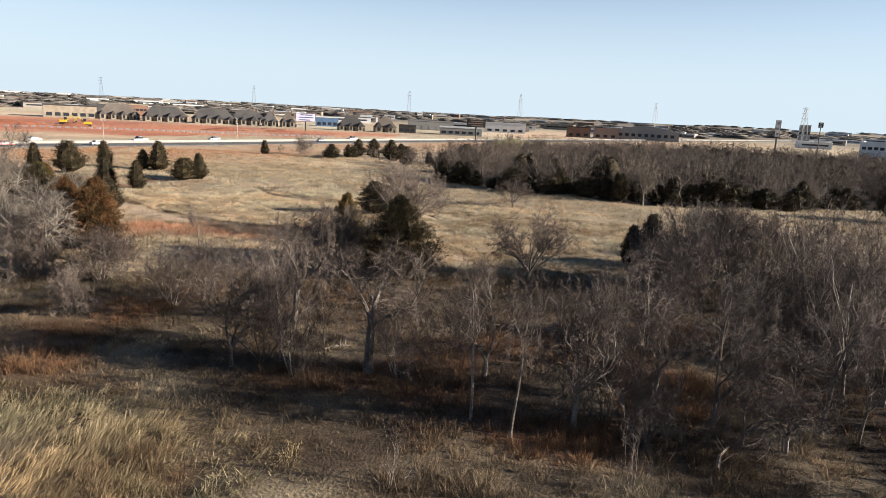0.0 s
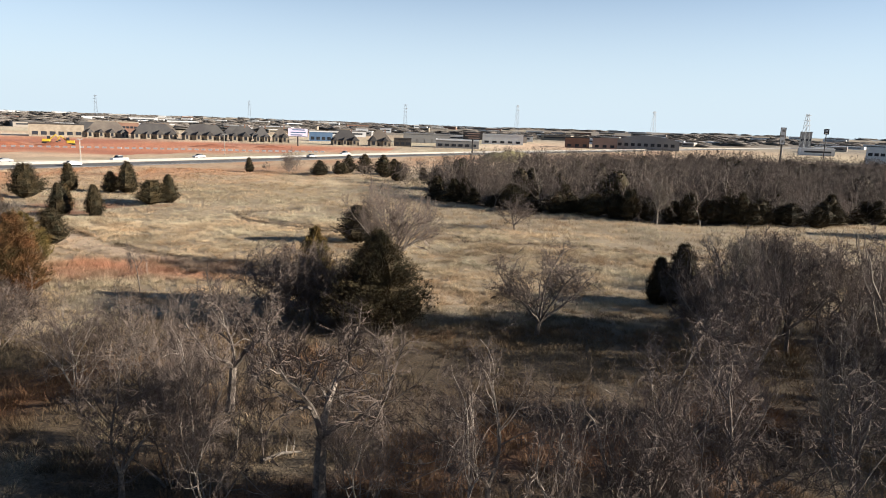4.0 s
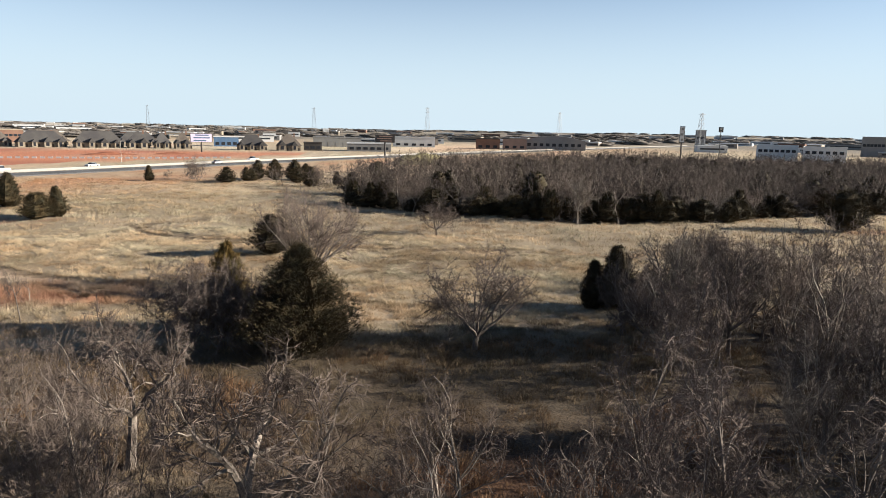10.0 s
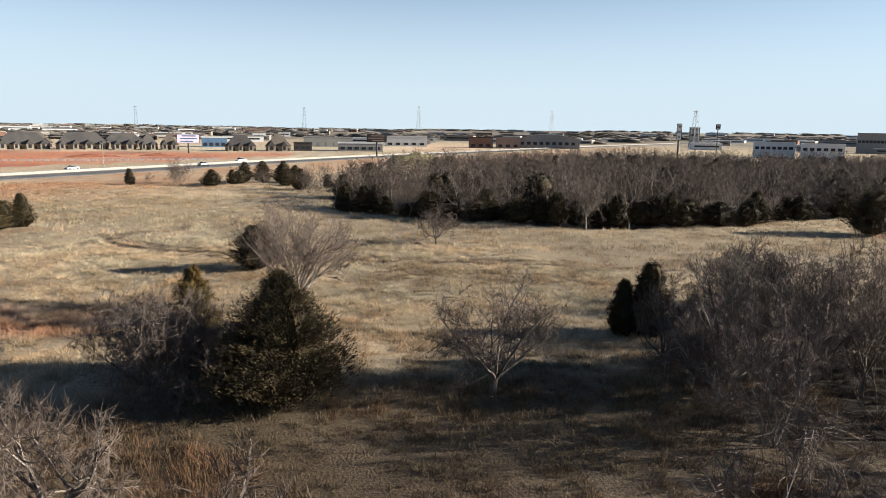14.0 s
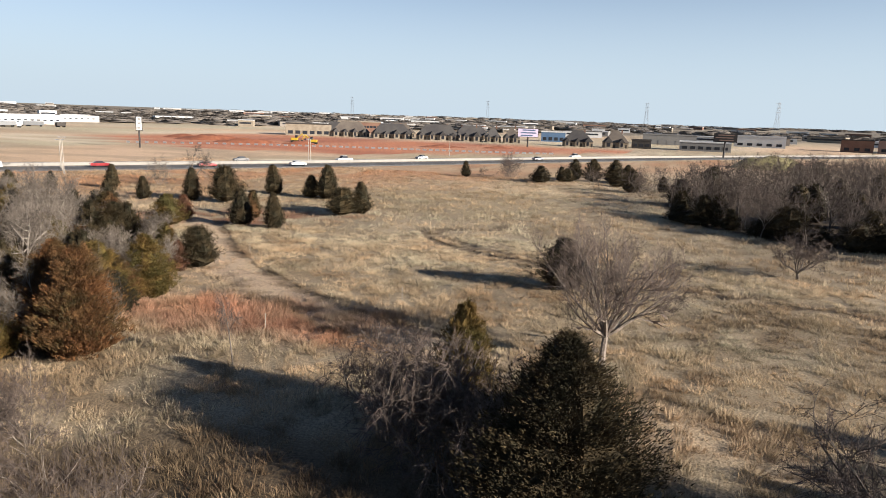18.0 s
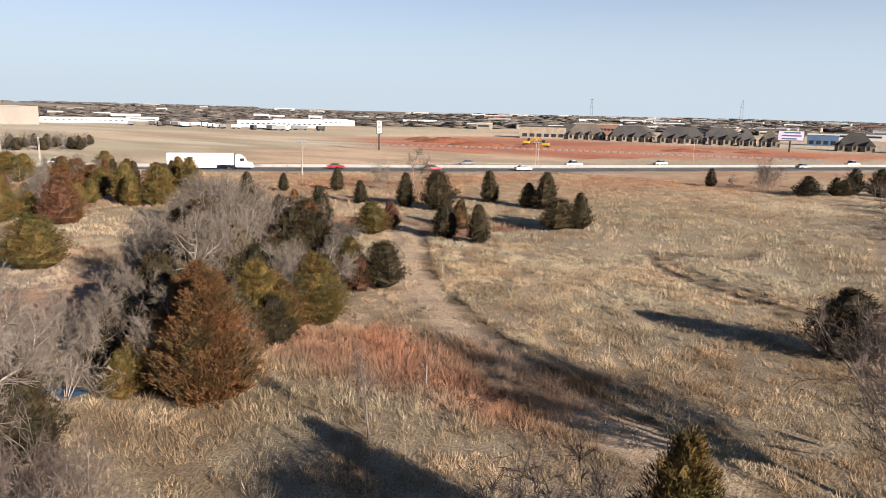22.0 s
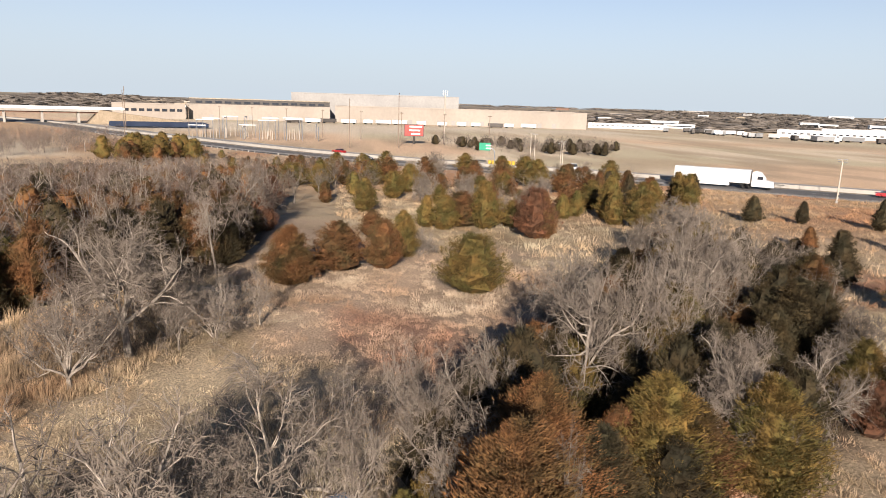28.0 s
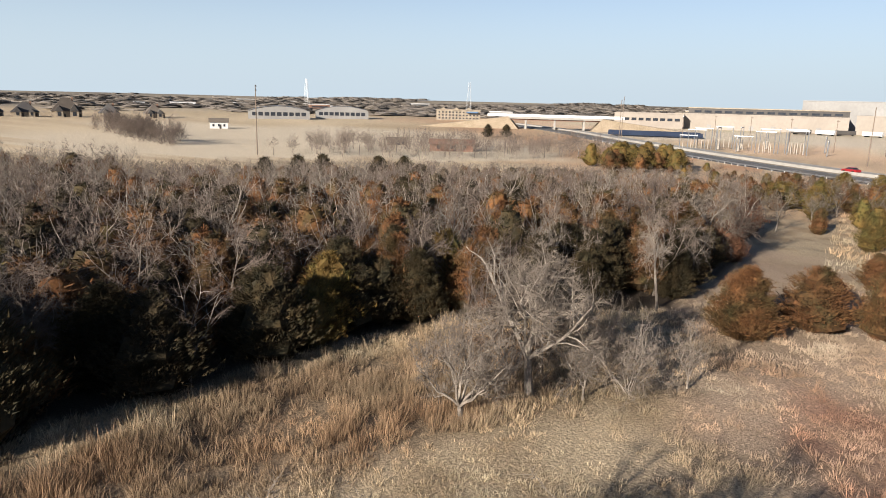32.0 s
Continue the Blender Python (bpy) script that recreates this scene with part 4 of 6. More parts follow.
plant("shrub", -11.6, 64.3, 5.6, 8.2, "tangled leafless grey shrub", "bare trees of the near wood")

plant("cone_olive", -105.2, 71.8, 4.6, 3.2, "olive-brown cedar among pale grass", "cedars of the clearing")
plant("rag_olive", -98.5, 68.3, 3.6, 3.1, "olive-brown cedar among pale grass", "cedars of the clearing")
plant("rag_olive", -103.5, 74.0, 4.9, 4.2, "olive-brown cedar among pale grass", "cedars of the clearing")
plant("cone_rust", -106.9, 80.5, 6.4, 4.5, "russet winter cedar among pale grass", "cedars of the clearing")
plant("rag_rust", -123.2, 111.2, 5.5, 4.7, "russet winter cedar among pale grass", "cedars of the clearing")
plant("cone_olive", -127.7, 118.4, 6.4, 4.5, "olive-brown cedar among pale grass", "cedars of the clearing")
plant("cone_olive", -144.0, 112.1, 5.4, 3.8, "olive-brown cedar among pale grass", "cedars of the clearing")
plant("spire_rust", -140.6, 114.7, 5.0, 3.5, "russet winter cedar among pale grass", "cedars of the clearing")
plant("cone_green", -135.7, 125.3, 5.0, 3.5, "dark green cedar among pale grass", "cedars of the clearing")

for k in range(0, 11, 2):
    g = random.Random(500 + k)
    plant(g.choice(["twin", "multi", "open", "round"]), 20.0 + 3.0 * (k % 4) + g.uniform(-0.8, 0.8), 58.5 + 3.0 * (k // 4) + g.uniform(-1.0, 1.0), g.uniform(6.2, 8.2), g.uniform(5.0, 6.6),
          "leafless tree with tangled dark branches", "bare trees of the near wood")


# ---- woods ----
def spread(poly, gap, seed):
    """Places in a polygon, about gap apart, unevenly."""
    g = random.Random(seed)
    xs, ys = [p[0] for p in poly], [p[1] for p in poly]
    found = []
    x = min(xs)
    while x < max(xs):
        y = min(ys)
        while y < max(ys):
            q = (x + g.uniform(-0.5, 0.5) * gap, y + g.uniform(-0.5, 0.5) * gap)
            if bool(inside(q[0], q[1], poly)):
                found.append(q)
            y += gap
        x += gap
    return found


def joined(name, picks, label):
    """Trees that nobody could count, as one mesh for trunks and crowns."""
    slots, V, F, M, base = [], [], [], [], 0
    g = random.Random(len(picks))
    cache = {}
    for key, x, y, h, w in picks:
        trunk, crown, _, tall, wide = KIND[key]
        for me in (trunk, crown):
            if me.name not in cache:
                co = np.empty(len(me.vertices) * 3, np.float32)
                me.vertices.foreach_get("co", co)
                me.calc_loop_triangles()
                tri = np.empty(len(me.loop_triangles) * 3, np.int32)
                me.loop_triangles.foreach_get("vertices", tri)
                cache[me.name] = (co.reshape(-1, 3), tri.reshape(-1, 3))
            co, tri = cache[me.name]
            if me.materials[0] not in slots:
                slots.append(me.materials[0])
            a = g.uniform(0, 6.283)
            c, s = math.cos(a), math.sin(a)
            P = np.stack([(co[:, 0] * c - co[:, 1] * s) * w / wide + x, (co[:, 0] * s + co[:, 1] * c) * w / wide + y, co[:, 2] * h / tall + float(gz(x, y))], 1)
            V.append(P)
            F.append(tri + base)
            M.append(np.full(len(tri), slots.index(me.materials[0]), np.int32))
            base += len(P)
    me = quick_mesh(name, np.concatenate(V), np.concatenate(F), 3)
    for m in slots:
        me.materials.append(m)
    me.polygons.foreach_set("material_index", np.concatenate(M))
    tagged(part(name, me, None), label, "woods", kind="stuff")


def wood(poly, gap, seed, name, label, edge, edge_kinds, deep_kinds, h0, h1, front, low=lambda x, y: 99.0):
    """A wood: single trees along its front, one mesh for the rest."""
    g = random.Random(seed)
    deep = []
    for x, y in spread(poly, gap, seed):
        h = g.uniform(h0, h1)
        h = min(h, low(x, y))
        d = float(away(np.array(x), np.array(y), front))
        if d < edge:
            key = g.choice(edge_kinds)
            what = "cedar among leafless woodland trees" if key.split("_")[-1] in M_CEDAR else "leafless grey tree at the edge of a wood"
            if key.split("_")[-1] in M_CEDAR:
                h *= 0.75
            plant(key, x, y, h, h * g.uniform(0.65, 0.95), what, "trees along the " + name)
        else:
            key = g.choice(deep_kinds)
            deep.append((key, x, y, h * (0.8 if key.split("_")[-1] in M_CEDAR else 1), h * g.uniform(0.6, 0.9)))
    if deep:
        joined(name, deep, label)


wood(NORTH_WOOD, 4.6, 21, "north_wood", "dense grey leafless wood beyond the field", 6,
     ["light", "light2", "light3", "multi", "light"], ["deep", "deep2", "deep3", "deep2", "deep", "deep2", "deep", "deep3", "mass_green"], 5.6, 10.2,
     NORTH_WOOD[:8])
g = random.Random(5)
for (ax, ay), (bx, by) in zip(NORTH_WOOD[:8], NORTH_WOOD[1:8]):
    n = int(math.hypot(bx - ax, by - ay) / 2.2)
    for k in range(n):
        u = (k + g.random() * 0.8) / n
        h = g.uniform(2.4, 6.0)
        plant(g.choice(["dome_green", "rag_green", "rag_green", "light3"]), ax + (bx - ax) * u + g.uniform(-1.2, 1.2), ay + (by - ay) * u + g.uniform(-0.5, 4), h, g.uniform(3.2, 6.5),
              "dark evergreen bush at the foot of a wood", "bushes along the north_wood")
wood(WEST_WOOD, 3.7, 22, "west_wood", "thick leafless wood mixed with rust-brown cedars", 10,
     ["light2", "light2_pale", "twin", "light", "rag_green", "rag_green", "gaunt_pale", "rag_rust"],
     ["deep_pale", "deep2_pale", "deep", "deep2", "deep3_pale", "mass_rust", "mass_rust", "deep2", "mass_green"], 6.3, 9.0,
     WEST_WOOD[:7], lambda x, y: max(3.2, 15 - math.hypot(x + 28, y - 63) * (0.052 if y < 63 + 1.6 * (x + 28) else 0.078)))
wood(EAST_WOOD, 4.0, 23, "east_wood", "leafless grey wood with tangled branches", -1,
     ["light"], ["light", "light2", "deep3", "deep", "deep2"], 6.8, 9.2, EAST_WOOD)
wood(GROVE, 5.5, 24, "grove", "leafless pale trees mixed with cedars", 99,
     ["multi_pale", "fork_pale", "twin_pale", "rag_olive", "open_pale", "rag_rust"], ["light_pale"], 4.8, 7.2, GROVE)
# cedars between the grove's trees
g = random.Random(241)
for x, y in spread(GROVE, 3.6, 242):
    h = g.uniform(3.8, 6.2)
    plant(g.choice(["tall_olive", "rag_green", "tall_rust", "tall_green", "rag_green", "tall_green"]), x, y, h, h * g.uniform(0.6, 0.85), "cedar with feathery sprays between pale bare trees", "cedars of the grove")
g = random.Random(243)
for k in range(17):
    u = k / 16
    h = g.uniform(5.2, 6.8)
    plant(g.choice(["tall_green", "tall_green", "rag_green", "tall_olive"]), -45 - 30 * u + g.uniform(-0.8, 0.8), 69.5 + 25 * u + g.uniform(-0.8, 0.8), h, h * g.uniform(0.55, 0.75), "dark green cedar in a dense row beside bare trees", "cedars of the grove")
# cedars along the shaded front of the west wood
g = random.Random(251)
front = WEST_WOOD[:7]
for (ax, ay), (bx, by) in zip(front, front[1:]):
    n = int(math.hypot(bx - ax, by - ay) / 2.3)
    for k in range(n):
        u = (k + g.random() * 0.8) / n
        h = g.uniform(4.2, 7.0)
        plant(g.choice(["tall_green", "rag_green", "tall_green", "rag_green", "rag_olive", "tall_green"]), ax + (bx - ax) * u + g.uniform(-1, 1), ay + (by - ay) * u - g.uniform(1.0, 7.5), h, h * g.uniform(0.6, 0.85),
              "dark cedar at the shaded edge of a wood", "cedars of the west wood")
# trees added beyond the view's edge, to throw shade on the wood's front
g = random.Random(261)
for x, y in spread([(-40, 31), (-27, 29), (-25, 15), (-42, 14)], 2.6, 262):
    h = g.uniform(6.8, 9.0)
    plant(g.choice(["tall_green", "rag_green", "light2", "rag_green", "rag_rust"]), x, y, h, h * g.uniform(0.6, 0.8), "tall dark tree added to shade the corner of a wood", "cedars of the west wood")
# thickets by the road and between the field and the road
for k, (poly, kinds) in enumerate((
        ([(-38, 212), (-12, 190), (0, 170), (10, 200), (20, 230), (-10, 236), (-32, 226)], ["light", "light2", "rag_green", "light"]),
        ([(-150, 120), (-128, 108), (-104, 96), (-112, 84), (-150, 62), (-178, 40), (-190, 70), (-172, 112)], ["light_pale", "shrub_pale", "rag_olive", "light_pale", "rag_rust"]),
        ([(-28, 62), (-14, 54), (-6, 44), (-26, 42), (-38, 52)], ["shrub", "multi", "light"]))):
    g = random.Random(60 + k)
    for x, y in spread(poly, (6.5, 6.4, 5.5)[k], 70 + k):
        key = g.choice(kinds)
        h = g.uniform(3.5, 6.0)
        plant(key, x, y, h, h * g.uniform(0.8, 1.1), "cedar in a roadside thicket" if key.split("_")[-1] in M_CEDAR else "low leafless grey thicket tree", "thicket trees")

# mostly out of view: cedars added so that their shade falls west over the wood
wood([(-45, 24), (-32, 22), (-20, 2), (-20, -14), (-40, -12), (-54, 2)], 4.4, 33, "cedar_thicket", "dense dark cedars added to shade the corner of the wood", -1, ["rag_green"], ["mass_green", "mass_green", "mass_olive", "deep2"], 7.0, 9.5, [(0, 0), (1, 1)])
g = random.Random(88)
for x, y in spread([(-13, 37), (0, 31), (18, 27), (26, 46), (0, 46), (-14, 46)], 6.2, 89):
    h = g.uniform(5.5, 8.2)
    plant(g.choice(["multi", "twin", "fork", "open", "multi_pale", "gaunt"]), x, y, h, h * g.uniform(0.7, 0.95), "leafless tree with tangled grey branches", "bare trees of the near wood")
# unseen cedars by the near corner of the west wood, there for their shade
for k in range(6):
    g = random.Random(300 + k)
    h = g.uniform(6.0, 8.2)
    plant(g.choice(["tall_green", "dome_green", "rag_green"]), -42 + 20 * g.random(), -6 + 28 * (k / 17), h, h * 0.75, "dark green cedar in an unseen belt", "cedars of the west wood")
# extra-tall cedars added out of view, to block the low sun from the wood
wood([(-33, 22), (-25, 14), (-18, -8), (-28, -12)], 3.4, 34, "corner_cedars", "tall dense unseen cedars shading the corner of the wood", -1, ["rag_green"], ["mass_green", "mass_green", "mass_rust"], 8.5, 11.0, [(0, 0), (1, 1)])
wood([(-60, 30), (-44, 27), (-40, 4), (-70, -14), (-84, 4)], 4.6, 35, "shaded_cedars", "dark cedars among shaded bare trees", -1, ["rag_green"], ["mass_green", "mass_rust"], 6.5, 8.6, [(0, 0), (1, 1)])
wood([(-120, 53), (-150, 46), (-178, 24), (-204, 10), (-214, 28), (-190, 56), (-160, 70), (-130, 68)], 5.6, 36, "roadside_wood", "grey leafless trees and olive cedars between the clearing and the highway", -1, ["light"], ["deep_pale", "deep3_pale", "mass_olive", "deep", "deep2_pale", "mass_rust"], 4.2, 6.2, [(0, 0), (1, 1)], lambda x, y: max(3.0, 15 - math.hypot(x + 28, y - 63) * 0.072))
wood([(-305, 92), (-262, 108), (-246, 150), (-285, 172), (-310, 140)], 4.2, 31, "brush_wood", "grey leafless brush beyond the highway", -1, ["light3"], ["deep3_pale", "deep3", "deep", "deep_pale", "mass_green"], 3.4, 5.8, [(0, 0), (1, 1)])
wood([(-195, -2), (-222, 8), (-214, 24), (-196, 26), (-182, 12)], 5, 32, "cedar_clump", "clump of olive-brown cedars above the wood", -1, ["rag_olive"], ["mass_olive", "mass_olive", "mass_rust"], 6.0, 9.0, [(0, 0), (1, 1)])
for k in range(26):
    g = random.Random(400 + k)
    u = k / 25
    plant("multi", -206 + 42 * u + g.uniform(-7, 7), -222 + 96 * u + g.uniform(-8, 8), g.uniform(7, 10), g.uniform(6, 9), "leafless tree in a row across a pale field", "field trees")
for x, y in ((-108, -24), (-114, -22.5), (-119, -21), (-124, -12), (-127, -9), (-117, 2), (-105, 24), (-309, -90), (-316, -84)):
    plant("rag_green", x, y, 6.4, 5.5, "dark cedar rising above the wood", "cedars of the west wood")


wood([(-196, -92), (-240, -72), (-268, -30), (-252, -8), (-214, -12), (-180, -40), (-160, -78)], 5.2, 37, "field_edge_brush", "grey leafless trees and brush round a pale field", -1, ["light"], ["deep_pale", "deep", "deep3", "deep2", "deep3"], 4.6, 7.6, [(0, 0), (1, 1)])


# ---- highway ----
M_ASPHALT = mat("worn_asphalt", (0.082, 0.078, 0.075), (0.109, 0.105, 0.102), rough=0.85, var=0.15, scale=0.1, fine=1.5)
M_CONCRETE = mat("pale_concrete", (0.286, 0.272, 0.245), (0.245, 0.231, 0.211), rough=0.85, var=0.12, scale=0.08, fine=1.0)
M_WHITE = mat("white_paint", (0.530, 0.530, 0.524), (0.476, 0.476, 0.469), rough=0.5, var=0.06, scale=0.2, fine=2)
M_STEEL = mat("galvanised_steel", (0.306, 0.313, 0.320), (0.245, 0.252, 0.258), rough=0.45, var=0.12, scale=0.5, fine=6, metal=0.7)


def along(line, dist):
    """Points every few metres along a smoothed polyline, with their sideways directions (to the right of travel)."""
    pts = [Vector((x, y, 0)) for x, y in line]
    out = []
    for i in range(len(pts) - 1):
        p0, p1, p2, p3 = pts[max(i - 1, 0)], pts[i], pts[i + 1], pts[min(i + 2, len(pts) - 1)]
        n = max(2, int((p2 - p1).length / dist))
        for k in range(n):
            t = k / n
            out.append(0.5 * ((2 * p1) + (p2 - p0) * t + (2 * p0 - 5 * p1 + 4 * p2 - p3) * t * t + (3 * p1 - p0 - 3 * p2 + p3) * t ** 3))
    out.append(pts[-1])
    sides = []
    for i in range(len(out)):
        d = (out[min(i + 1, len(out) - 1)] - out[max(i - 1, 0)]).normalized()
        sides.append(Vector((d.y, -d.x, 0)))
    return out, sides


RP, RS = along(ROAD, 8)


def strip(name, offs, material, label, parent=None):
    """A band along the road: its cross-section is a list of (offset to the right, height)."""
    bm = bmesh.new()
    rows = []
    for p, s in zip(RP, RS):
        base = float(gz(p.x, p.y))
        rows.append([bm.verts.new(p + s * o + Vector((0, 0, base + z))) for o, z in offs])
    for a, b in zip(rows, rows[1:]):
        for k in range(len(offs) - 1):
            bm.faces.new((a[k], a[k + 1], b[k + 1], b[k]))
    ob = part(name, bm, material, parent)
    if not parent:
        tagged(ob, label, "road", kind="structure")
    return ob


strip("road_eastbound", [(2.2, -0.1), (2.2, 0.32), (12.6, 0.26), (13.0, -0.1)], M_ASPHALT, "worn grey asphalt carriageway of a highway")
strip("road_westbound", [(-13.0, -0.1), (-12.6, 0.30), (-2.2, 0.38), (-2.2, -0.1)], M_CONCRETE, "pale concrete carriageway of a highway")
strip("road_median", [(-2.2, 0.36), (2.2, 0.30)], mat("median_gravel", (0.204, 0.170, 0.122), (0.245, 0.204, 0.150), var=0.2, scale=0.3, fine=3), "gravel strip between the carriageways")
strip("road_barrier", [(-0.35, 0.3), (-0.12, 0.65), (-0.08, 1.1), (0.08, 1.1), (0.12, 0.65), (0.35, 0.3)], M_CONCRETE, "low concrete barrier along the middle of the highway")
for o, z in ((2.9, 0.325), (12.0, 0.275), (-2.9, 0.385), (-12.0, 0.315)):
    strip("road_edge_line", [(o - 0.09, z), (o + 0.09, z)], M_WHITE, "painted edge line on the highway")


def lane_dashes():
    for o, z in ((7.4, 0.300), (-7.4, 0.346)):
        bm = bmesh.new()
        for i in range(0, len(RP) - 1, 2):
            p, s = RP[i], RS[i]
            d = (RP[i + 1] - p).normalized()
            c = p + s * o + Vector((0, 0, float(gz(p.x, p.y)) + z))
            q = [c + s * a + d * b for a, b in ((-0.08, 0), (0.08, 0), (0.08, 3.2), (-0.08, 3.2))]
            bm.faces.new([bm.verts.new(v) for v in q])
        tagged(part("road_lane_dashes", bm, M_WHITE), "dashed white lane line", "road marking", kind="structure")


lane_dashes()


def guardrail(first, last, off, label):
    """W-beam rail on short posts along the road's edge."""
    rail = new("guardrail")
    rail.location = RP[first] + RS[first] * off
    bm = bmesh.new()
    rows = []
    for i in range(first, last):
        p = RP[i] + RS[i] * off - rail.location
        rows.append([bm.verts.new(p + RS[i] * o + Vector((0, 0, z))) for o, z in ((0, 0.82), (0.07, 0.76), (0, 0.68), (0.07, 0.60), (0, 0.52))])
    for a, b in zip(rows, rows[1:]):
        for k in range(4):
            bm.faces.new((a[k], a[k + 1], b[k + 1], b[k]))
    part("beam", bm, M_STEEL, rail)
    post = bpy.data.meshes.new("post")
    bm = bmesh.new()
    bmesh.ops.create_cube(bm, size=1, matrix=Matrix.Translation((0, 0, 0.35)) @ Matrix.Diagonal((0.16, 0.16, 0.9, 1)))
    bm.to_mesh(post)
    bm.free()
    for i in range(first, last - 1):
        for k in (0, 0.5):
            ob = part("post", post, M_WHITE, rail)
            ob.location = RP[i].lerp(RP[i + 1], k) + RS[i] * (off - 0.15) - rail.location
    tagged(rail, label, "guardrail")


guardrail(36, 66, 13.6, "galvanised steel guardrail on white posts along the highway")


# ---- town and distance ----
M_TAN = mat("tan_panel_wall", (0.25, 0.222, 0.192), (0.22, 0.195, 0.168), rough=0.8, var=0.06, scale=0.05, fine=0.5)
M_GREYWALL = mat("grey_metal_wall", (0.21, 0.205, 0.196), (0.18, 0.175, 0.17), rough=0.6, var=0.08, scale=0.06, fine=0.6)
M_DARK = mat("dark_bronze_wall", (0.037, 0.034, 0.032), (0.051, 0.045, 0.041), rough=0.5, var=0.15, scale=0.1, fine=0.8)
M_GLASS = mat("dark_glass", (0.020, 0.024, 0.031), (0.031, 0.034, 0.041), rough=0.12, var=0.1, scale=0.4, fine=2)
M_BRICK = mat("brown_brick", (0.150, 0.088, 0.065), (0.184, 0.109, 0.078), rough=0.9, var=0.15, scale=0.2, fine=3)
M_SALMON = mat("salmon_brick", (0.27, 0.185, 0.15), (0.24, 0.165, 0.132), rough=0.9, var=0.12, scale=0.2, fine=3)
M_STONE = mat("pale_limestone", (0.272, 0.231, 0.177), (0.204, 0.170, 0.129), rough=0.9, var=0.15, scale=0.4, fine=3)
M_SHINGLE = mat("grey_shingle", (0.058, 0.054, 0.054), (0.078, 0.073, 0.068), rough=0.9, var=0.18, scale=0.15, fine=2.5, rnd=0.25)
M_BROWNSHINGLE = mat("weathered_shingle", (0.109, 0.092, 0.075), (0.082, 0.068, 0.058), rough=0.9, var=0.18, scale=0.15, fine=2.5, rnd=0.25)
M_BLUE = mat("blue_panel", (0.068, 0.116, 0.204), (0.088, 0.143, 0.231), rough=0.5, var=0.1, scale=0.2, fine=2)
M_NAVY = mat("navy_panel", (0.022, 0.03, 0.052), (0.03, 0.04, 0.066), rough=0.35, var=0.1, scale=0.2, fine=2)
M_REDSIGN = mat("red_sign_face", (0.286, 0.041, 0.034), (0.245, 0.034, 0.031), rough=0.5, var=0.08, scale=0.3, fine=2)
M_GREEN = mat("green_sign_face", (0.007, 0.204, 0.116), (0.008, 0.177, 0.102), rough=0.5, var=0.05, scale=0.3, fine=2)
M_YELLOW = mat("yellow_paint", (0.442, 0.306, 0.027), (0.394, 0.272, 0.027), rough=0.6, var=0.08, scale=0.5, fine=3)
M_WOOD = mat("weathered_pole_wood", (0.163, 0.129, 0.102), (0.122, 0.095, 0.075), rough=0.9, var=0.25, scale=0.6, fine=5)
M_PALEPOLE = mat("pale_pole", (0.340, 0.306, 0.258), (0.286, 0.258, 0.224), rough=0.8, var=0.15, scale=0.6, fine=4)
M_TYRE = mat("black_rubber", (0.014, 0.014, 0.014), (0.020, 0.020, 0.020), rough=0.8, var=0.15, scale=1, fine=6)
M_CHROME = mat("dull_chrome", (0.374, 0.374, 0.381), (0.326, 0.326, 0.340), rough=0.25, var=0.08, scale=1, fine=6, metal=1.0)
M_REDPAINT = mat("red_car_paint", (0.238, 0.014, 0.017), (0.204, 0.012, 0.014), rough=0.3, var=0.05, scale=1, fine=6)
M_BLACKPAINT = mat("black_car_paint", (0.014, 0.014, 0.016), (0.019, 0.019, 0.020), rough=0.3, var=0.05, scale=1, fine=6)
M_SILVER = mat("silver_car_paint", (0.272, 0.279, 0.286), (0.245, 0.252, 0.258), rough=0.35, var=0.05, scale=1, fine=6, metal=0.3)
M_GREENPAINT = mat("green_cab_paint", (0.014, 0.109, 0.061), (0.014, 0.095, 0.054), rough=0.35, var=0.05, scale=1, fine=6)


def box(sx, sy, sz, at=(0, 0, 0), bevel=0.0, bm=None):
    """A box that stands on at, sized sx, sy, sz."""
    bm = bm or bmesh.new()
    made = bmesh.ops.create_cube(bm, size=1, matrix=Matrix.Translation((at[0], at[1], at[2] + sz / 2)) @ Matrix.Diagonal((sx, sy, sz, 1)))
    if bevel:
        edges = {e for v in made["verts"] for e in v.link_edges}
        bmesh.ops.bevel(bm, geom=list(edges), offset=bevel, segments=2, affect="EDGES")
    return bm


def rod(p, q, r, sides=6, bm=None, r1=None):
    V, F = [], []
    tube(Vector(p), Vector(q), r, r1 or r, sides, V, F)
    bm = bm or bmesh.new()
    vs = [bm.verts.new(v) for v in V]
    for f in F:
        bm.faces.new([vs[i] for i in f])
    bm.faces.new(vs[sides:])
    return bm


def thing(name, x, y, ang, label, category, group="", z=None):
    ob = new(name)
    ob.matrix_basis = pose(x, y, float(gz(x, y)) if z is None else z, 0, 0, ang)
    return tagged(ob, label, category, group)


def windows(parent, n, w, h, wide, front, z, name="window", material=None, first=None):
    """A row of n panes across the front wall."""
    me = bpy.data.meshes.new(name)
    bm = box(w, 0.16, h)
    bm.to_mesh(me)
    bm.free()
    for k in range(n):
        ob = part(name, me, material or M_GLASS, parent)
        ob.location = ((-wide / 2 + wide * (k + 0.5) / n), front, z)


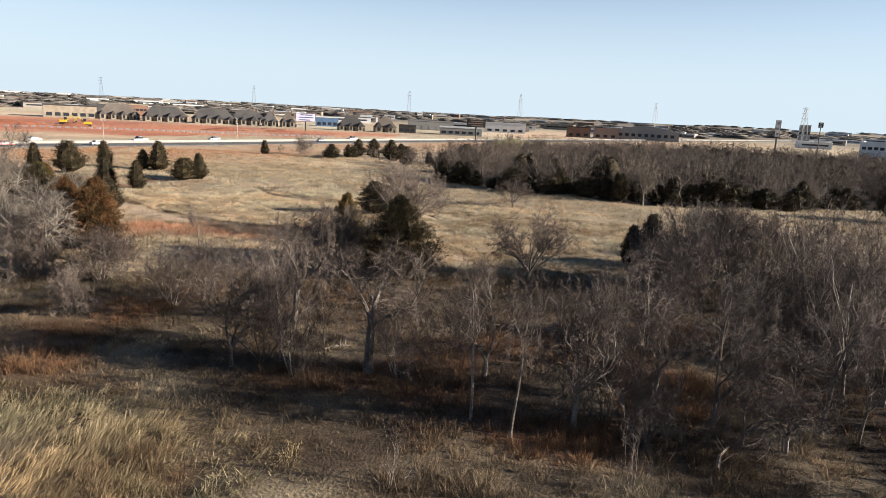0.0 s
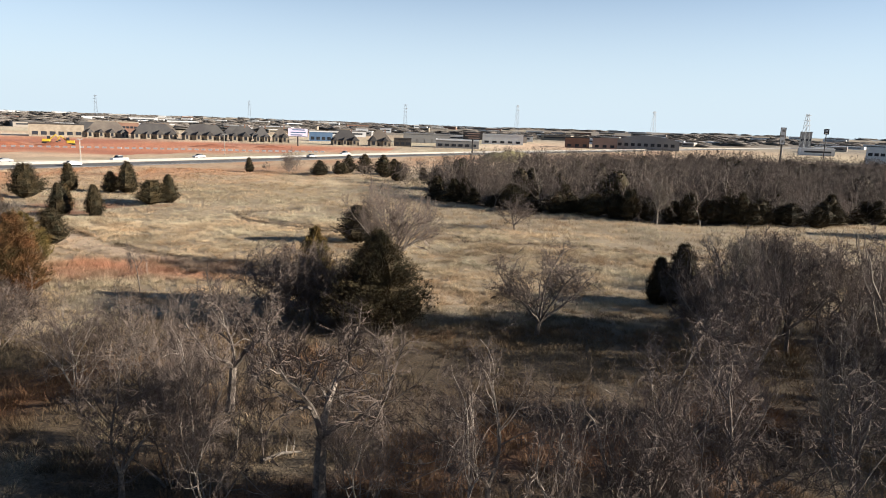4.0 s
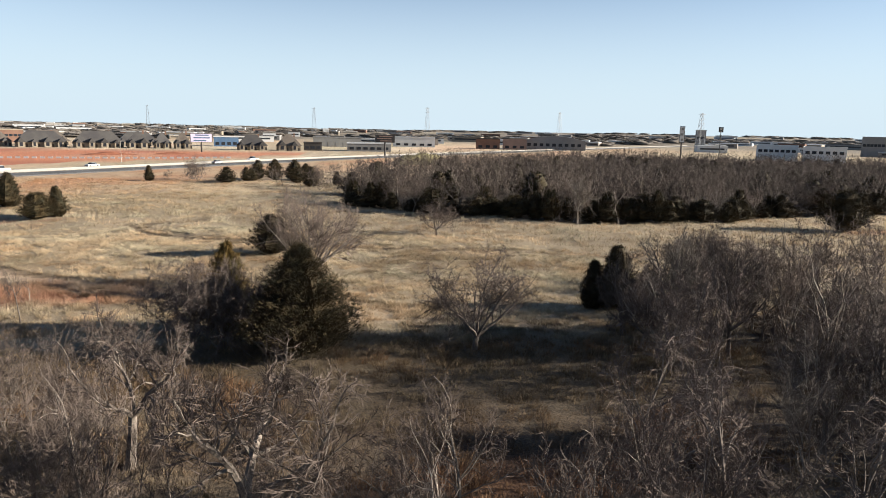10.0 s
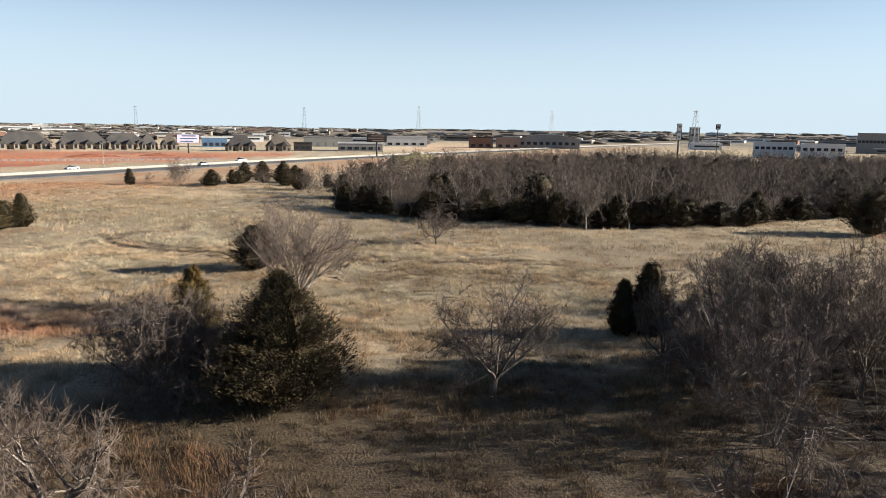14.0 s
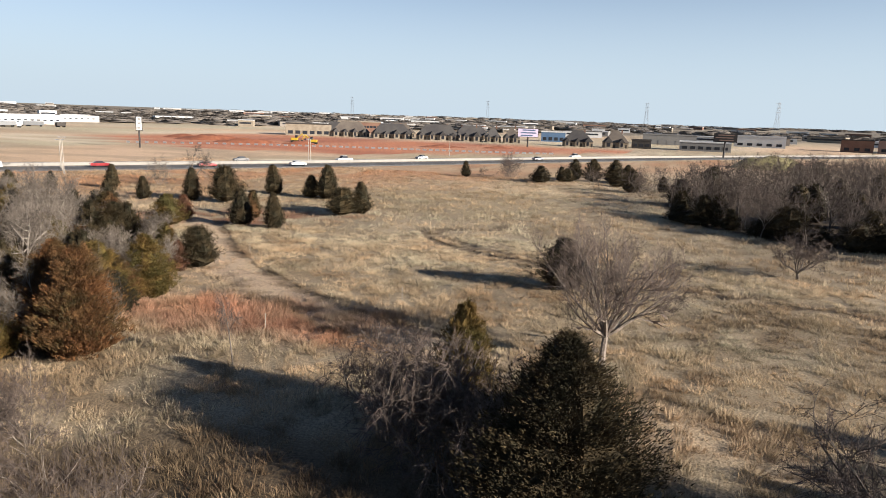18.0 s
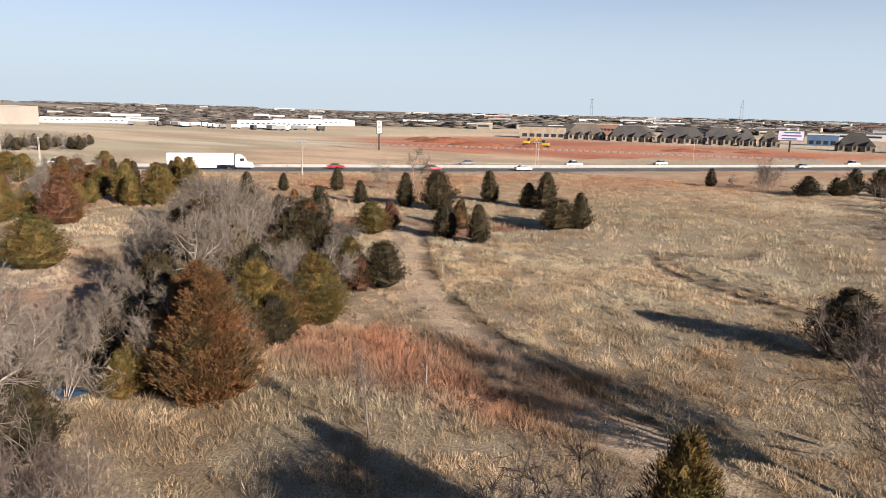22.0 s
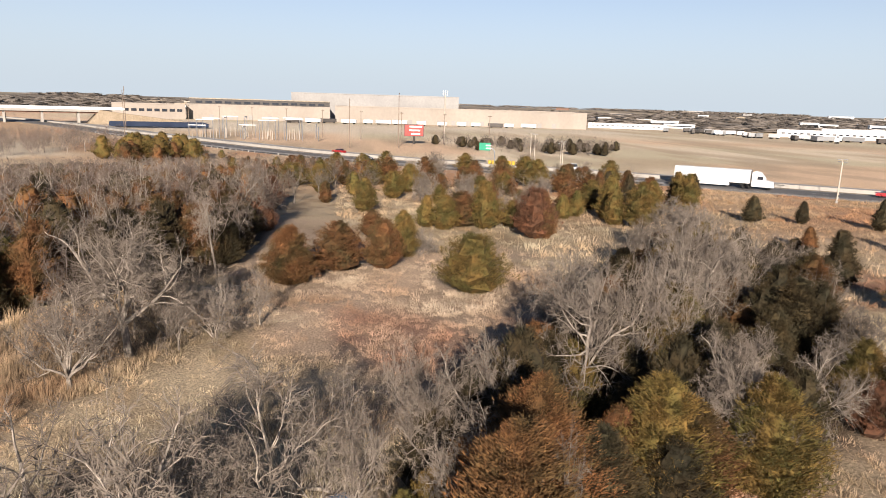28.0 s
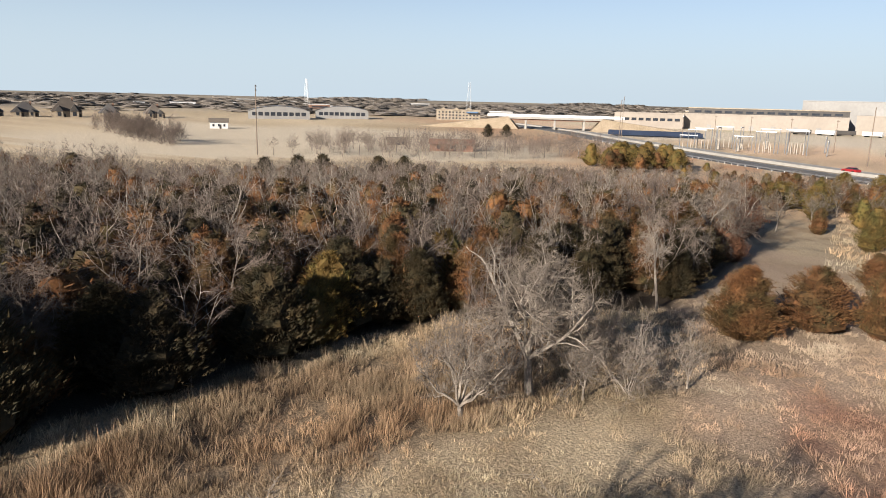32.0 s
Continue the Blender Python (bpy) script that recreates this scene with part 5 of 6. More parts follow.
def hall(name, x, y, wide, deep, high, ang, wall, label, panes=0, pane=(3, 2), pane_z=1.0, trim=None, doors=0):
    """A flat-roofed building with parapet; its front looks to its own -y."""
    ob = thing(name, x, y, ang, label, "building")
    part("wall", box(wide, deep, high + 0.5, (0, deep / 2, -0.5)), wall, ob)
    part("roof", box(wide - 0.8, deep - 0.8, 0.35, (0, deep / 2, high + 0.004)), M_WHITE, ob, "white membrane roof")
    bm = bmesh.new()
    for sx, sy, px, py in ((wide + 0.3, 0.4, 0, -0.05), (wide + 0.3, 0.4, 0, deep + 0.05), (0.4, deep, -wide / 2, deep / 2), (0.4, deep, wide / 2, deep / 2)):
        box(sx, sy, 0.7, (px, py, high), bm=bm)
    part("parapet", bm, trim or wall, ob)
    if panes:
        windows(ob, panes, pane[0], pane[1], wide * 0.94, -0.05, pane_z)
    if doors:
        windows(ob, doors, 3.2, 3.6, wide * 0.8, -0.06, 0.1, "loading_door", M_GREYWALL)
    return ob


def gable(bm, x0, x1, y0, y1, z, rise, along_x=True, over=0.5):
    """A gabled roof over a rectangle."""
    x0, x1, y0, y1 = x0 - over, x1 + over, y0 - over, y1 + over
    if along_x:
        m = (y0 + y1) / 2
        pts = [(x0, y0, z), (x1, y0, z), (x1, y1, z), (x0, y1, z), (x0, m, z + rise), (x1, m, z + rise)]
        faces = [(0, 1, 5, 4), (2, 3, 4, 5), (0, 4, 3), (1, 2, 5), (3, 2, 1, 0)]
    else:
        m = (x0 + x1) / 2
        pts = [(x0, y0, z), (x1, y0, z), (x1, y1, z), (x0, y1, z), (m, y0, z + rise), (m, y1, z + rise)]
        faces = [(0, 4, 5, 3), (1, 2, 5, 4), (0, 1, 4), (2, 3, 5), (3, 2, 1, 0)]
    vs = [bm.verts.new(p) for p in pts]
    for f in faces:
        bm.faces.new([vs[i] for i in f])


def hip(bm, x0, x1, y0, y1, z, rise, over=0.5):
    x0, x1, y0, y1 = x0 - over, x1 + over, y0 - over, y1 + over
    m, k = (y0 + y1) / 2, min((y1 - y0) / 2, (x1 - x0) / 2 - 0.2)
    pts = [(x0, y0, z), (x1, y0, z), (x1, y1, z), (x0, y1, z), (x0 + k, m, z + rise), (x1 - k, m, z + rise)]
    vs = [bm.verts.new(p) for p in pts]
    for f in ((0, 1, 5, 4), (2, 3, 4, 5), (0, 4, 3), (1, 2, 5), (3, 2, 1, 0)):
        bm.faces.new([vs[i] for i in f])


def townhouse(x, y, wide, high, ang, seed, group="townhouses"):
    """A stone-fronted house with a steep main roof, front gables, windows, doors and a chimney."""
    g = random.Random(seed)
    ob = thing("townhouse", x, y, ang, "stone-fronted townhouse with steep dark shingle roof", "house", group)
    deep, eave = 13.0, high * 0.3
    part("wall", box(wide, deep, eave + 0.4, (0, deep / 2, -0.4)), M_STONE, ob, "pale limestone walls")
    bm = bmesh.new()
    hip(bm, -wide / 2, wide / 2, 0, deep, eave, high - eave)
    part("roof", bm, g.choice([M_SHINGLE, M_BROWNSHINGLE]), ob, "steep dark shingle roof")
    n = max(2, round(wide / 7))
    for k in range(n):
        c, w = -wide / 2 + wide * (k + 0.5) / n, wide / n * g.uniform(0.4, 0.6)
        bay = part("bay", box(w, 2.2, eave + 0.3, (c, -1.1, -0.2)), M_STONE, ob)
        bm = bmesh.new()
        gable(bm, c - w / 2, c + w / 2, -2.2, 3.5, eave + 0.1, w * g.uniform(0.6, 0.9), False, 0.3)
        part("front_gable", bm, M_SHINGLE, ob)
        for z in (0.8, eave * 0.58):
            part("window", box(w * 0.42, 0.12, 1.3, (c, -2.26, z)), M_GLASS, ob)
        part("door", box(1.1, 0.12, 2.1, (c + w / 2 + 0.9, -0.06, 0.0)), M_DARK, ob)
    part("chimney", box(0.9, 0.9, 2.4, (wide * 0.22, deep * 0.55, high - 2.0)), M_BRICK, ob)


for k, (x, y, w, h, ang) in enumerate(((-222, 466, 26, 10.5, 27), (-192, 469, 28, 10, 24), (-161, 476, 29, 10.5, 20), (-138, 480, 14, 11, 17), (-124, 483, 10.5, 10.8, 16),
                                       (-112, 486, 11, 11, 14), (-66, 475, 19, 10.2, 9), (-43, 479, 16, 11, 5), (-250, 500, 24, 9.5, 30), (-205, 512, 24, 10, 26), (-150, 520, 26, 10, 20))):
    townhouse(x, y, w, h, ang, k)
hall("clubhouse", -247, 452, 31, 18, 7.6, 31, M_STONE, "low pale stone building with dark glazed end", 6, (3.2, 2.2), 1.0, M_DARK)
hall("apartment_block", -262, 560, 36, 20, 9.0, 29, M_BRICK, "three-storey brown apartment block with pale bands", 12, (2.2, 1.6), 4.5, M_STONE)
hall("shop_building", -96, 552, 18, 16, 7, 11, M_BLUE, "blue metal commercial building beyond the houses", 4, (2.6, 2.4), 1.0, M_WHITE)
hall("warehouse", -14, 600, 40, 26, 7.4, 2, M_GREYWALL, "grey warehouse with white roof", 0, doors=5)
hall("grey_store", 10, 490, 30, 22, 5.2, -1, M_GREYWALL, "low grey commercial building with white parapet", 6, (3, 1.8), 1.2, M_WHITE)
hall("dark_store", -28, 490, 12, 14, 5.0, 3, M_DARK, "low dark commercial building with flat roof", 3, (2.4, 1.8), 1.2)
hall("white_store", 54, 640, 38, 26, 8.4, -5, M_WHITE, "white flat-roofed commercial building", 5, (4, 2), 1.2)
hall("brown_store", 117, 612, 21, 22, 8.6, -11, M_BRICK, "brown brick flat-roofed store", 3, (3.4, 2.2), 1.2, M_DARK)
hall("salmon_store", 140, 607, 21, 22, 8.4, -13, M_SALMON, "salmon brick flat-roofed store", 3, (3.4, 2.2), 1.2)
hall("white_store", 279, 440, 25, 22, 9.6, -34, M_WHITE, "white two-storey dealership building", 7, (2.4, 1.8), 5.6)
hall("white_store", 290, 408, 24, 22, 9.4, -37, M_WHITE, "white two-storey dealership building", 6, (2.4, 1.8), 5.6)
hall("office_block", 452, 560, 24, 20, 17, -40, M_GREYWALL, "grey glass office block far away", 8, (2.4, 2.4), 9)
hall("office_block", 378, 730, 11, 12, 21, -28, M_GREYWALL, "grey tower block far away", 4, (1.8, 2.4), 12)


def arched_hangar(x, y, wide, deep, high, ang):
    ob = thing("hangar", x, y, ang, "large grey metal building with shallow arched roof", "building")
    bm = bmesh.new()
    n = 12
    ring = [(-wide / 2 + wide * i / n, high * 0.62 + high * 0.38 * math.sin(math.pi * i / n) ** 0.8) for i in range(n + 1)]
    a = [bm.verts.new((px, -0.6, pz)) for px, pz in ring]
    b = [bm.verts.new((px, deep + 0.6, pz)) for px, pz in ring]
    for i in range(n):
        bm.faces.new((a[i], a[i + 1], b[i + 1], b[i]))
    part("roof", bm, M_STEEL, ob, "arched grey metal roof")
    bm = bmesh.new()
    for yy in (0, deep):
        vs = [bm.verts.new((px, yy, pz)) for px, pz in ring] + [bm.verts.new((wide / 2, yy, -0.5)), bm.verts.new((-wide / 2, yy, -0.5))]
        bm.faces.new(vs)
    for xx in (-wide / 2, wide / 2):
        bm.faces.new([bm.verts.new(v) for v in ((xx, 0, -0.5), (xx, deep, -0.5), (xx, deep, high * 0.62), (xx, 0, high * 0.62))])
    part("wall", bm, M_GREYWALL, ob)
    windows(ob, 9, 3.2, 2.6, wide * 0.9, -0.05, high * 0.25)


arched_hangar(179, 618, 56, 40, 12.6, -17)
arched_hangar(-392, -309, 44, 26, 9.5, 136)
arched_hangar(-453, -301, 42, 26, 10, 130)

# the long distribution centre beyond the highway
hall("distribution_centre", -573, 152, 205, 60, 12.6, 81, M_TAN, "long tan precast distribution centre", 0, doors=14)
hall("distribution_block", -645, 86, 150, 50, 23.0, 88, M_GREYWALL, "tall grey windowless distribution block", 0)
hall("distribution_wing", -580, -8, 110, 40, 11.0, 97, M_TAN, "tan lower wing of a distribution centre", 0, doors=6)
hall("dark_clerestory", -590, -8, 109, 30, 15.6, 97, M_DARK, "dark clerestory storey with pale sign panels", 14, (5, 1.6), 12.4, M_STONE)
hall("front_office", -552, -84, 50, 20, 10.5, 105, M_TAN, "tan office front with rows of windows", 9, (3.6, 2.0), 5.4)
hall("white_plant", -478, 412, 72, 28, 4.6, 53, M_WHITE, "long white flat-roofed plant building", 16, (2.2, 0.9), 2.6)
hall("white_plant", -508, 452, 34, 24, 5.6, 53, M_WHITE, "white plant hall with roof vents", 7, (2.2, 1.0), 3.2)
hall("white_plant", -540, 500, 80, 30, 4.8, 52, M_WHITE, "long white flat-roofed plant building", 16, (2.2, 0.9), 2.6)
hall("white_shed", -609, 308, 66, 20, 3.6, 68, M_WHITE, "long low white shed", 14, (2.2, 0.8), 2.0)
hotel = hall("hotel", -541, -245, 38, 16, 8.4, 121, M_STONE, "pale three-storey hotel with rows of windows", 12, (1.4, 1.2), 1.2, M_STONE)
for z in (3.7, 6.2):
    windows(hotel, 12, 1.4, 1.2, 36, -0.05, z)
for k in (-13, -2, 9):
    bm = bmesh.new()
    gable(bm, k - 3, k + 3, -0.4, 8, 8.5, 2.4, False, 0.3)
    part("roof_gable", bm, M_STONE, hotel)
part("entrance_canopy", box(10, 3, 1.2, (12, -1.6, 6.4)), M_BLUE, hotel, "blue canopy panel")


def parked_trailer(x, y, ang, length, paint, label):
    """A box trailer or van body standing on its wheels in a yard."""
    ob = thing("parked_trailer", x, y, ang, label, "trailer", "parked trailers")
    part("body", box(length, 2.5, 2.5, (0, 0, 0.95), 0.04), paint, ob)
    part("underframe", box(length * 0.8, 1.2, 0.25, (0, 0, 0.7)), M_DARK, ob)
    for o in (-0.36, -0.24, 0.36):
        part("wheel", rod((o * length, -1.1, 0.45), (o * length, 1.1, 0.45), 0.45, 10), M_TYRE, ob)


g = random.Random(52)
for k in range(34):
    u = g.random()
    x, y = -560 + 170 * u + g.uniform(-14, 14), 330 + 60 * u + g.uniform(-26, 16)
    parked_trailer(x, y, g.uniform(0, 180), g.choice((5, 7, 12)), g.choice((M_WHITE, M_WHITE, M_SILVER, M_DARK)), "trailer parked in the yard of the plant")
for k in range(14):
    parked_trailer(-545 + g.uniform(-12, 6), 20 + 14 * k + g.uniform(-3, 3), g.uniform(60, 110), g.choice((7, 12)), g.choice((M_WHITE, M_WHITE, M_DARK)), "trailer parked before the distribution centre")


def cottage(x, y, ang, w, d, h, wall, roof, label):
    ob = thing("cottage", x, y, ang, label, "house")
    part("wall", box(w, d, h * 0.6 + 0.3, (0, d / 2, -0.3)), wall, ob)
    bm = bmesh.new()
    gable(bm, -w / 2, w / 2, 0, d, h * 0.6, h * 0.4)
    part("roof", bm, roof, ob)
    windows(ob, 3, 0.9, 1.2, w * 0.9, -0.04, h * 0.2)
    part("door", box(0.95, 0.12, 2.0, (w * 0.08, -0.05, 0.0)), M_DARK, ob)


cottage(-254, -210, 140, 8.5, 7, 5.0, M_WHITE, M_BROWNSHINGLE, "small white farmhouse with brown roof")
cottage(-226, -82, 126, 7, 5, 2.8, M_WOOD, M_BROWNSHINGLE, "tumbledown wooden shed in a pale field")
cottage(-216, -53, 121, 14, 7, 3.8, M_BRICK, M_BRICK, "long low red-brown barn behind trees")
for k, (x, y, w) in enumerate(((-271, -373, 17), (-252, -386, 15), (-236, -396, 14), (-292, -360, 12), (-318, -350, 12))):
    townhouse(x, y, w, 9.0 if k else 12, 152, 30 + k, "dark houses beyond the pale field")


# ---- signs, poles, towers ----
def bars(parent, w, h, rows, material, front, z0, seed):
    """Writing too small to read, as bars."""
    g = random.Random(seed)
    for k in range(rows):
        ww = w * g.uniform(0.45, 0.8)
        part("lettering_bar", box(ww, 0.05, h / rows * 0.42, (g.uniform(-0.1, 0.1) * w, front, z0 + h * (k + 0.3) / rows)), material, parent)


def billboard(x, y, ang, w, h, z0, face, ink, label, pole_r=0.45):
    ob = thing("billboard", x, y, ang, label, "billboard")
    part("pole", rod((0, 0.5, -0.5), (0, 0.5, z0 + 0.4), pole_r, 10), M_DARK, ob)
    part("frame", box(w + 0.5, 0.5, h + 0.5, (0, 0.35, z0 - 0.25)), M_DARK, ob)
    part("face", box(w, 0.12, h, (0, 0.02, z0), 0.02), face, ob)
    bars(ob, w, h, 3, ink, -0.07, z0, int(abs(x)))


M_SCREEN = mat("pale_screen", (0.62, 0.58, 0.72), (0.56, 0.53, 0.68), rough=0.4, var=0.05, scale=0.3, fine=2)
billboard(-88, 429, 13, 11.6, 4.6, 5.9, M_SCREEN, M_BLUE, "electronic billboard with pale screen on a dark pole")
billboard(17, 402, -3, 10.4, 3.8, 8.2, M_DARK, M_SALMON, "dark billboard seen across the highway")
billboard(-296, 88, 85, 7.6, 4.4, 3.4, M_REDSIGN, M_WHITE, "red roadside billboard with white bars of lettering")
billboard(-199, 246, 44, 1.9, 5.0, 6.7, M_WHITE, M_GREYWALL, "tall narrow white sign on a rust-brown pole", 0.35)
billboard(190, 397, -27, 2.4, 9.0, 11.4, M_WHITE, M_GREYWALL, "tall twin-post white sign over a shopping area", 0.5)
billboard(223, 413, -30, 2.2, 2.6, 18.0, M_DARK, M_WHITE, "small dark sign on a very tall pole", 0.25)


def gantry_sign(x, y, ang):
    ob = thing("highway_sign", x, y, ang, "green highway sign on a curved steel arm", "road sign")
    bm = rod((1.8, 0.2, -0.3), (1.8, 0.2, 3.6), 0.16, 8)
    rod((1.8, 0.2, 3.6), (1.2, 0.2, 4.6), 0.15, 8, bm)
    rod((1.2, 0.2, 4.6), (-1.4, 0.2, 4.9), 0.13, 8, bm)
    part("arm", bm, M_STEEL, ob)
    part("face", box(3.1, 0.1, 2.1, (-1.0, 0, 4.0), 0.04), M_GREEN, ob)
    bars(ob, 2.6, 1.6, 2, M_WHITE, -0.06, 4.2, 3)


gantry_sign(-203, 100, 78)
barrels = thing("crash_barrier", -203, 104, 77, "row of yellow crash cushions beside the highway", "barrier")
for k in range(7):
    part("cushion", rod((-3.4 + k * 1.1, 0, 0.2), (-3.4 + k * 1.1, 0, 1.25), 0.5, 10), M_YELLOW, barrels)


def utility_pole(x, y, h, ang, arms=1, material=None, label="wooden utility pole with a crossarm"):
    ob = thing("utility_pole", x, y, ang, label, "utility pole", "utility poles")
    part("post", rod((0, 0, -0.5), (0, 0, h), 0.17, 7, None, 0.11), material or M_WOOD, ob)
    for k in range(arms):
        z = h - 0.5 - 1.1 * k
        part("crossarm", box(2.4, 0.12, 0.14, (0, 0.12, z)), material or M_WOOD, ob)
        for o in (-1.05, -0.45, 0.45, 1.05):
            part("insulator", rod((o, 0.12, z + 0.14), (o, 0.12, z + 0.36), 0.05, 6), M_DARK, ob)


def street_lamp(x, y, h, ang):
    ob = thing("street_lamp", x, y, ang, "slender pale lamp post beside the highway", "street lamp", "street lamps")
    part("base", rod((0, 0, -0.2), (0, 0, 0.5), 0.22, 8), M_CONCRETE, ob)
    part("post", rod((0, 0, 0.5), (0, 0, h), 0.11, 8, None, 0.07), M_PALEPOLE, ob)
    part("arm", rod((-0.5, 0, h - 0.05), (0.5, 0, h - 0.05), 0.045, 6), M_PALEPOLE, ob)
    for o in (-0.55, 0.55):
        part("lamp_head", box(0.6, 0.3, 0.16, (o, 0, h - 0.08), 0.04), M_STEEL, ob)


for x, y, h, a, n in ((-159, -81, 19, 40, 2), (-338, -36, 20, 20, 2), (-316, -30, 18.3, 20, 2), (-266, 62, 17.3, 0, 2), (-272, 80, 19.9, 0, 2), (-224, 119, 8.0, 60, 1),
                      (-191, 117, 6.9, 60, 1), (-133, 153, 8.2, 50, 1), (-143, 161, 7.0, 50, 1), (-208, 123, 6.6, 60, 1), (-203, 112, 9.1, 60, 1), (-113, 226, 7.2, 40, 1),
                      (-138, 157, 7.4, 40, 1), (-117, 234, 7.0, 40, 1), (-91, 299, 8.5, 30, 1)):
    if h < 10:
        street_lamp(x, y, h, a)
    else:
        utility_pole(x, y, h, a, n, M_WOOD, "tall wooden utility pole with crossarms")
for k in range(9):
    utility_pole(-290 - k * 11, 118 - k * 17, 12.5, 30, 1, M_WOOD)


def lattice_tower(x, y, h, base, ang, label, name="lattice_tower"):
    ob = thing(name, x, y, ang, label, "tower", "far towers")
    for sx, sy in ((-1, -1), (1, -1), (1, 1), (-1, 1)):
        part("leg", rod((sx * base / 2, sy * base / 2, -0.5), (sx * base * 0.12, sy * base * 0.12, h), 0.16, 4), M_STEEL, ob)
    n = 8
    for k in range(n):
        z0, z1 = h * k / n, h * (k + 1) / n
        w0, w1 = base / 2 * (1 - 0.76 * k / n), base / 2 * (1 - 0.76 * (k + 1) / n)
        for s in (-1, 1):
            part("brace", rod((-w0, s * w0, z0), (w1, s * w1, z1), 0.08, 4), M_STEEL, ob)
            part("brace", rod((s * w0, w0, z0), (s * w1, -w1, z1), 0.08, 4), M_STEEL, ob)
    for z in (0.72, 0.84, 0.96):
        part("crossarm", box(base * 1.1, 0.3, 0.3, (0, 0, h * z)), M_STEEL, ob)


lattice_tower(330, 640, 37, 7, 10, "steel lattice transmission tower over the town")
for x, y, h in ((120, 1150, 52), (-70, 1250, 50), (-420, 1500, 52), (-700, 1400, 50), (330, 1100, 48), (-1000, -500, 46), (-900, -760, 46)):
    lattice_tower(x, y, h, 8, 20, "distant steel transmission tower")
mast = thing("monopole_mast", -329, 105, 0, "tall pale cellphone monopole with antennas", "mast")
part("pole", rod((0, 0, -0.5), (0, 0, 22), 0.45, 10, None, 0.25), M_PALEPOLE, mast)
for k in range(6):
    a = k * 1.0472
    part("antenna", box(0.35, 0.2, 2.2, (math.cos(a) * 1.1, math.sin(a) * 1.1, 20.3)), M_WHITE, mast)
    part("bracket", rod((0, 0, 21.3), (math.cos(a) * 1.1, math.sin(a) * 1.1, 21.3), 0.06, 5), M_STEEL, mast)


def substation_frame(x, y, ang, h):
    ob = thing("substation_gantry", x, y, ang, "pale steel gantry of an electrical substation", "gantry", "substation gantries")
    for s in (-3.2, 3.2):
        part("leg", rod((s, 0, -0.3), (s, 0, h), 0.16, 5), M_STEEL, ob)
    part("beam", box(7.0, 0.25, 0.35, (0, 0, h - 0.6)), M_STEEL, ob)
    for o in (-2, 0, 2):
        part("bushing", rod((o, 0, 0.2), (o, 0, h * 0.45), 0.14, 6), M_PALEPOLE, ob)


g = random.Random(9)
for k in range(16):
    substation_frame(-318 - g.uniform(-16, 16), 26 + g.uniform(-26, 26), 90 + g.choice((0, 90)), g.uniform(5, 9.5))


def panel_row(x, y, ang, n):
    ob = thing("panel_row", x, y, ang, "row of dark blue tilted panels on posts", "panel array", "panel rows")
    me = bpy.data.meshes.new("panel")
    bm = bmesh.new()
    bmesh.ops.create_cube(bm, size=1, matrix=Matrix.Rotation(radians(38), 4, "X") @ Matrix.Diagonal((3.6, 2.9, 0.09, 1)))
    bm.to_mesh(me)
    bm.free()
    for k in range(n):
        p = part("panel", me, M_NAVY, ob)
        p.location = ((k - n / 2) * 3.7, 0, 1.7)
        part("post", rod(((k - n / 2) * 3.7, 0, -0.2), ((k - n / 2) * 3.7, 0, 1.6), 0.08, 5), M_STEEL, ob)


for k in range(4):
    panel_row(-394 - 6 * k, -34 - 2 * k, 105, 13)


def overpass():
    ob = thing("overpass_bridge", -432, -109, 113, "pale concrete overpass bridge with white parapets", "bridge")
    part("deck", box(58, 12, 1.3, (0, 0, 6.4)), M_CONCRETE, ob)
    for s in (-6.1, 6.1):
        part("parapet", box(84, 0.4, 1.5, (0, s, 7.6)), M_WHITE, ob)
    for k in (-18, 0, 18):
        part("pier", box(1.3, 9, 6.8, (k, 0, -0.4), 0.1), M_CONCRETE, ob)
    part("girder", box(57, 9, 0.9, (0, 0, 5.5)), M_BRICK, ob, "rust-red steel girders")
    for s in (-1, 1):
        bm = bmesh.new()
        pts = [(s * 29, -6, 7.5), (s * 29, 6, 7.5), (s * 90, 8, -0.4), (s * 90, -8, -0.4), (s * 22, -9, -0.4), (s * 22, 9, -0.4)]
        vs = [bm.verts.new(p) for p in pts]
        for f in ((0, 1, 2, 3), (4, 5, 1, 0), (0, 3, 4), (1, 5, 2)):
            bm.faces.new([vs[i] for i in f])
        part("embankment", bm, mat("embankment_grass", (0.24, 0.195, 0.14), (0.2, 0.16, 0.11), var=0.3, scale=0.2, fine=2), ob)


overpass()


# ---- vehicles ----
def wheel(parent, x, y, r, w=0.26):
    me = part("wheel", rod((x, y - w / 2, r), (x, y + w / 2, r), r, 14), M_TYRE, parent)
    part("rim", rod((x, y - w / 2 - 0.015, r), (x, y + w / 2 + 0.015, r), r * 0.58, 12), M_CHROME, me)
    return me


def profile(pts, width, bm=None):
    """A body drawn as a side outline (x, z), width across, narrowing a little towards the top."""
    bm = bm or bmesh.new()
    top = max(z for _, z in pts)
    rows = []
    for s in (-1, 1):
        rows.append([bm.verts.new((x, s * width / 2 * (1 - 0.14 * max(0, z - top * 0.55) / (top * 0.45)), z)) for x, z in pts])
    n = len(pts)
    for k in range(n):
        m = (k + 1) % n
        bm.faces.new((rows[0][k], rows[0][m], rows[1][m], rows[1][k]))
    bm.faces.new(rows[0][::-1])
    bm.faces.new(rows[1])
    return bm


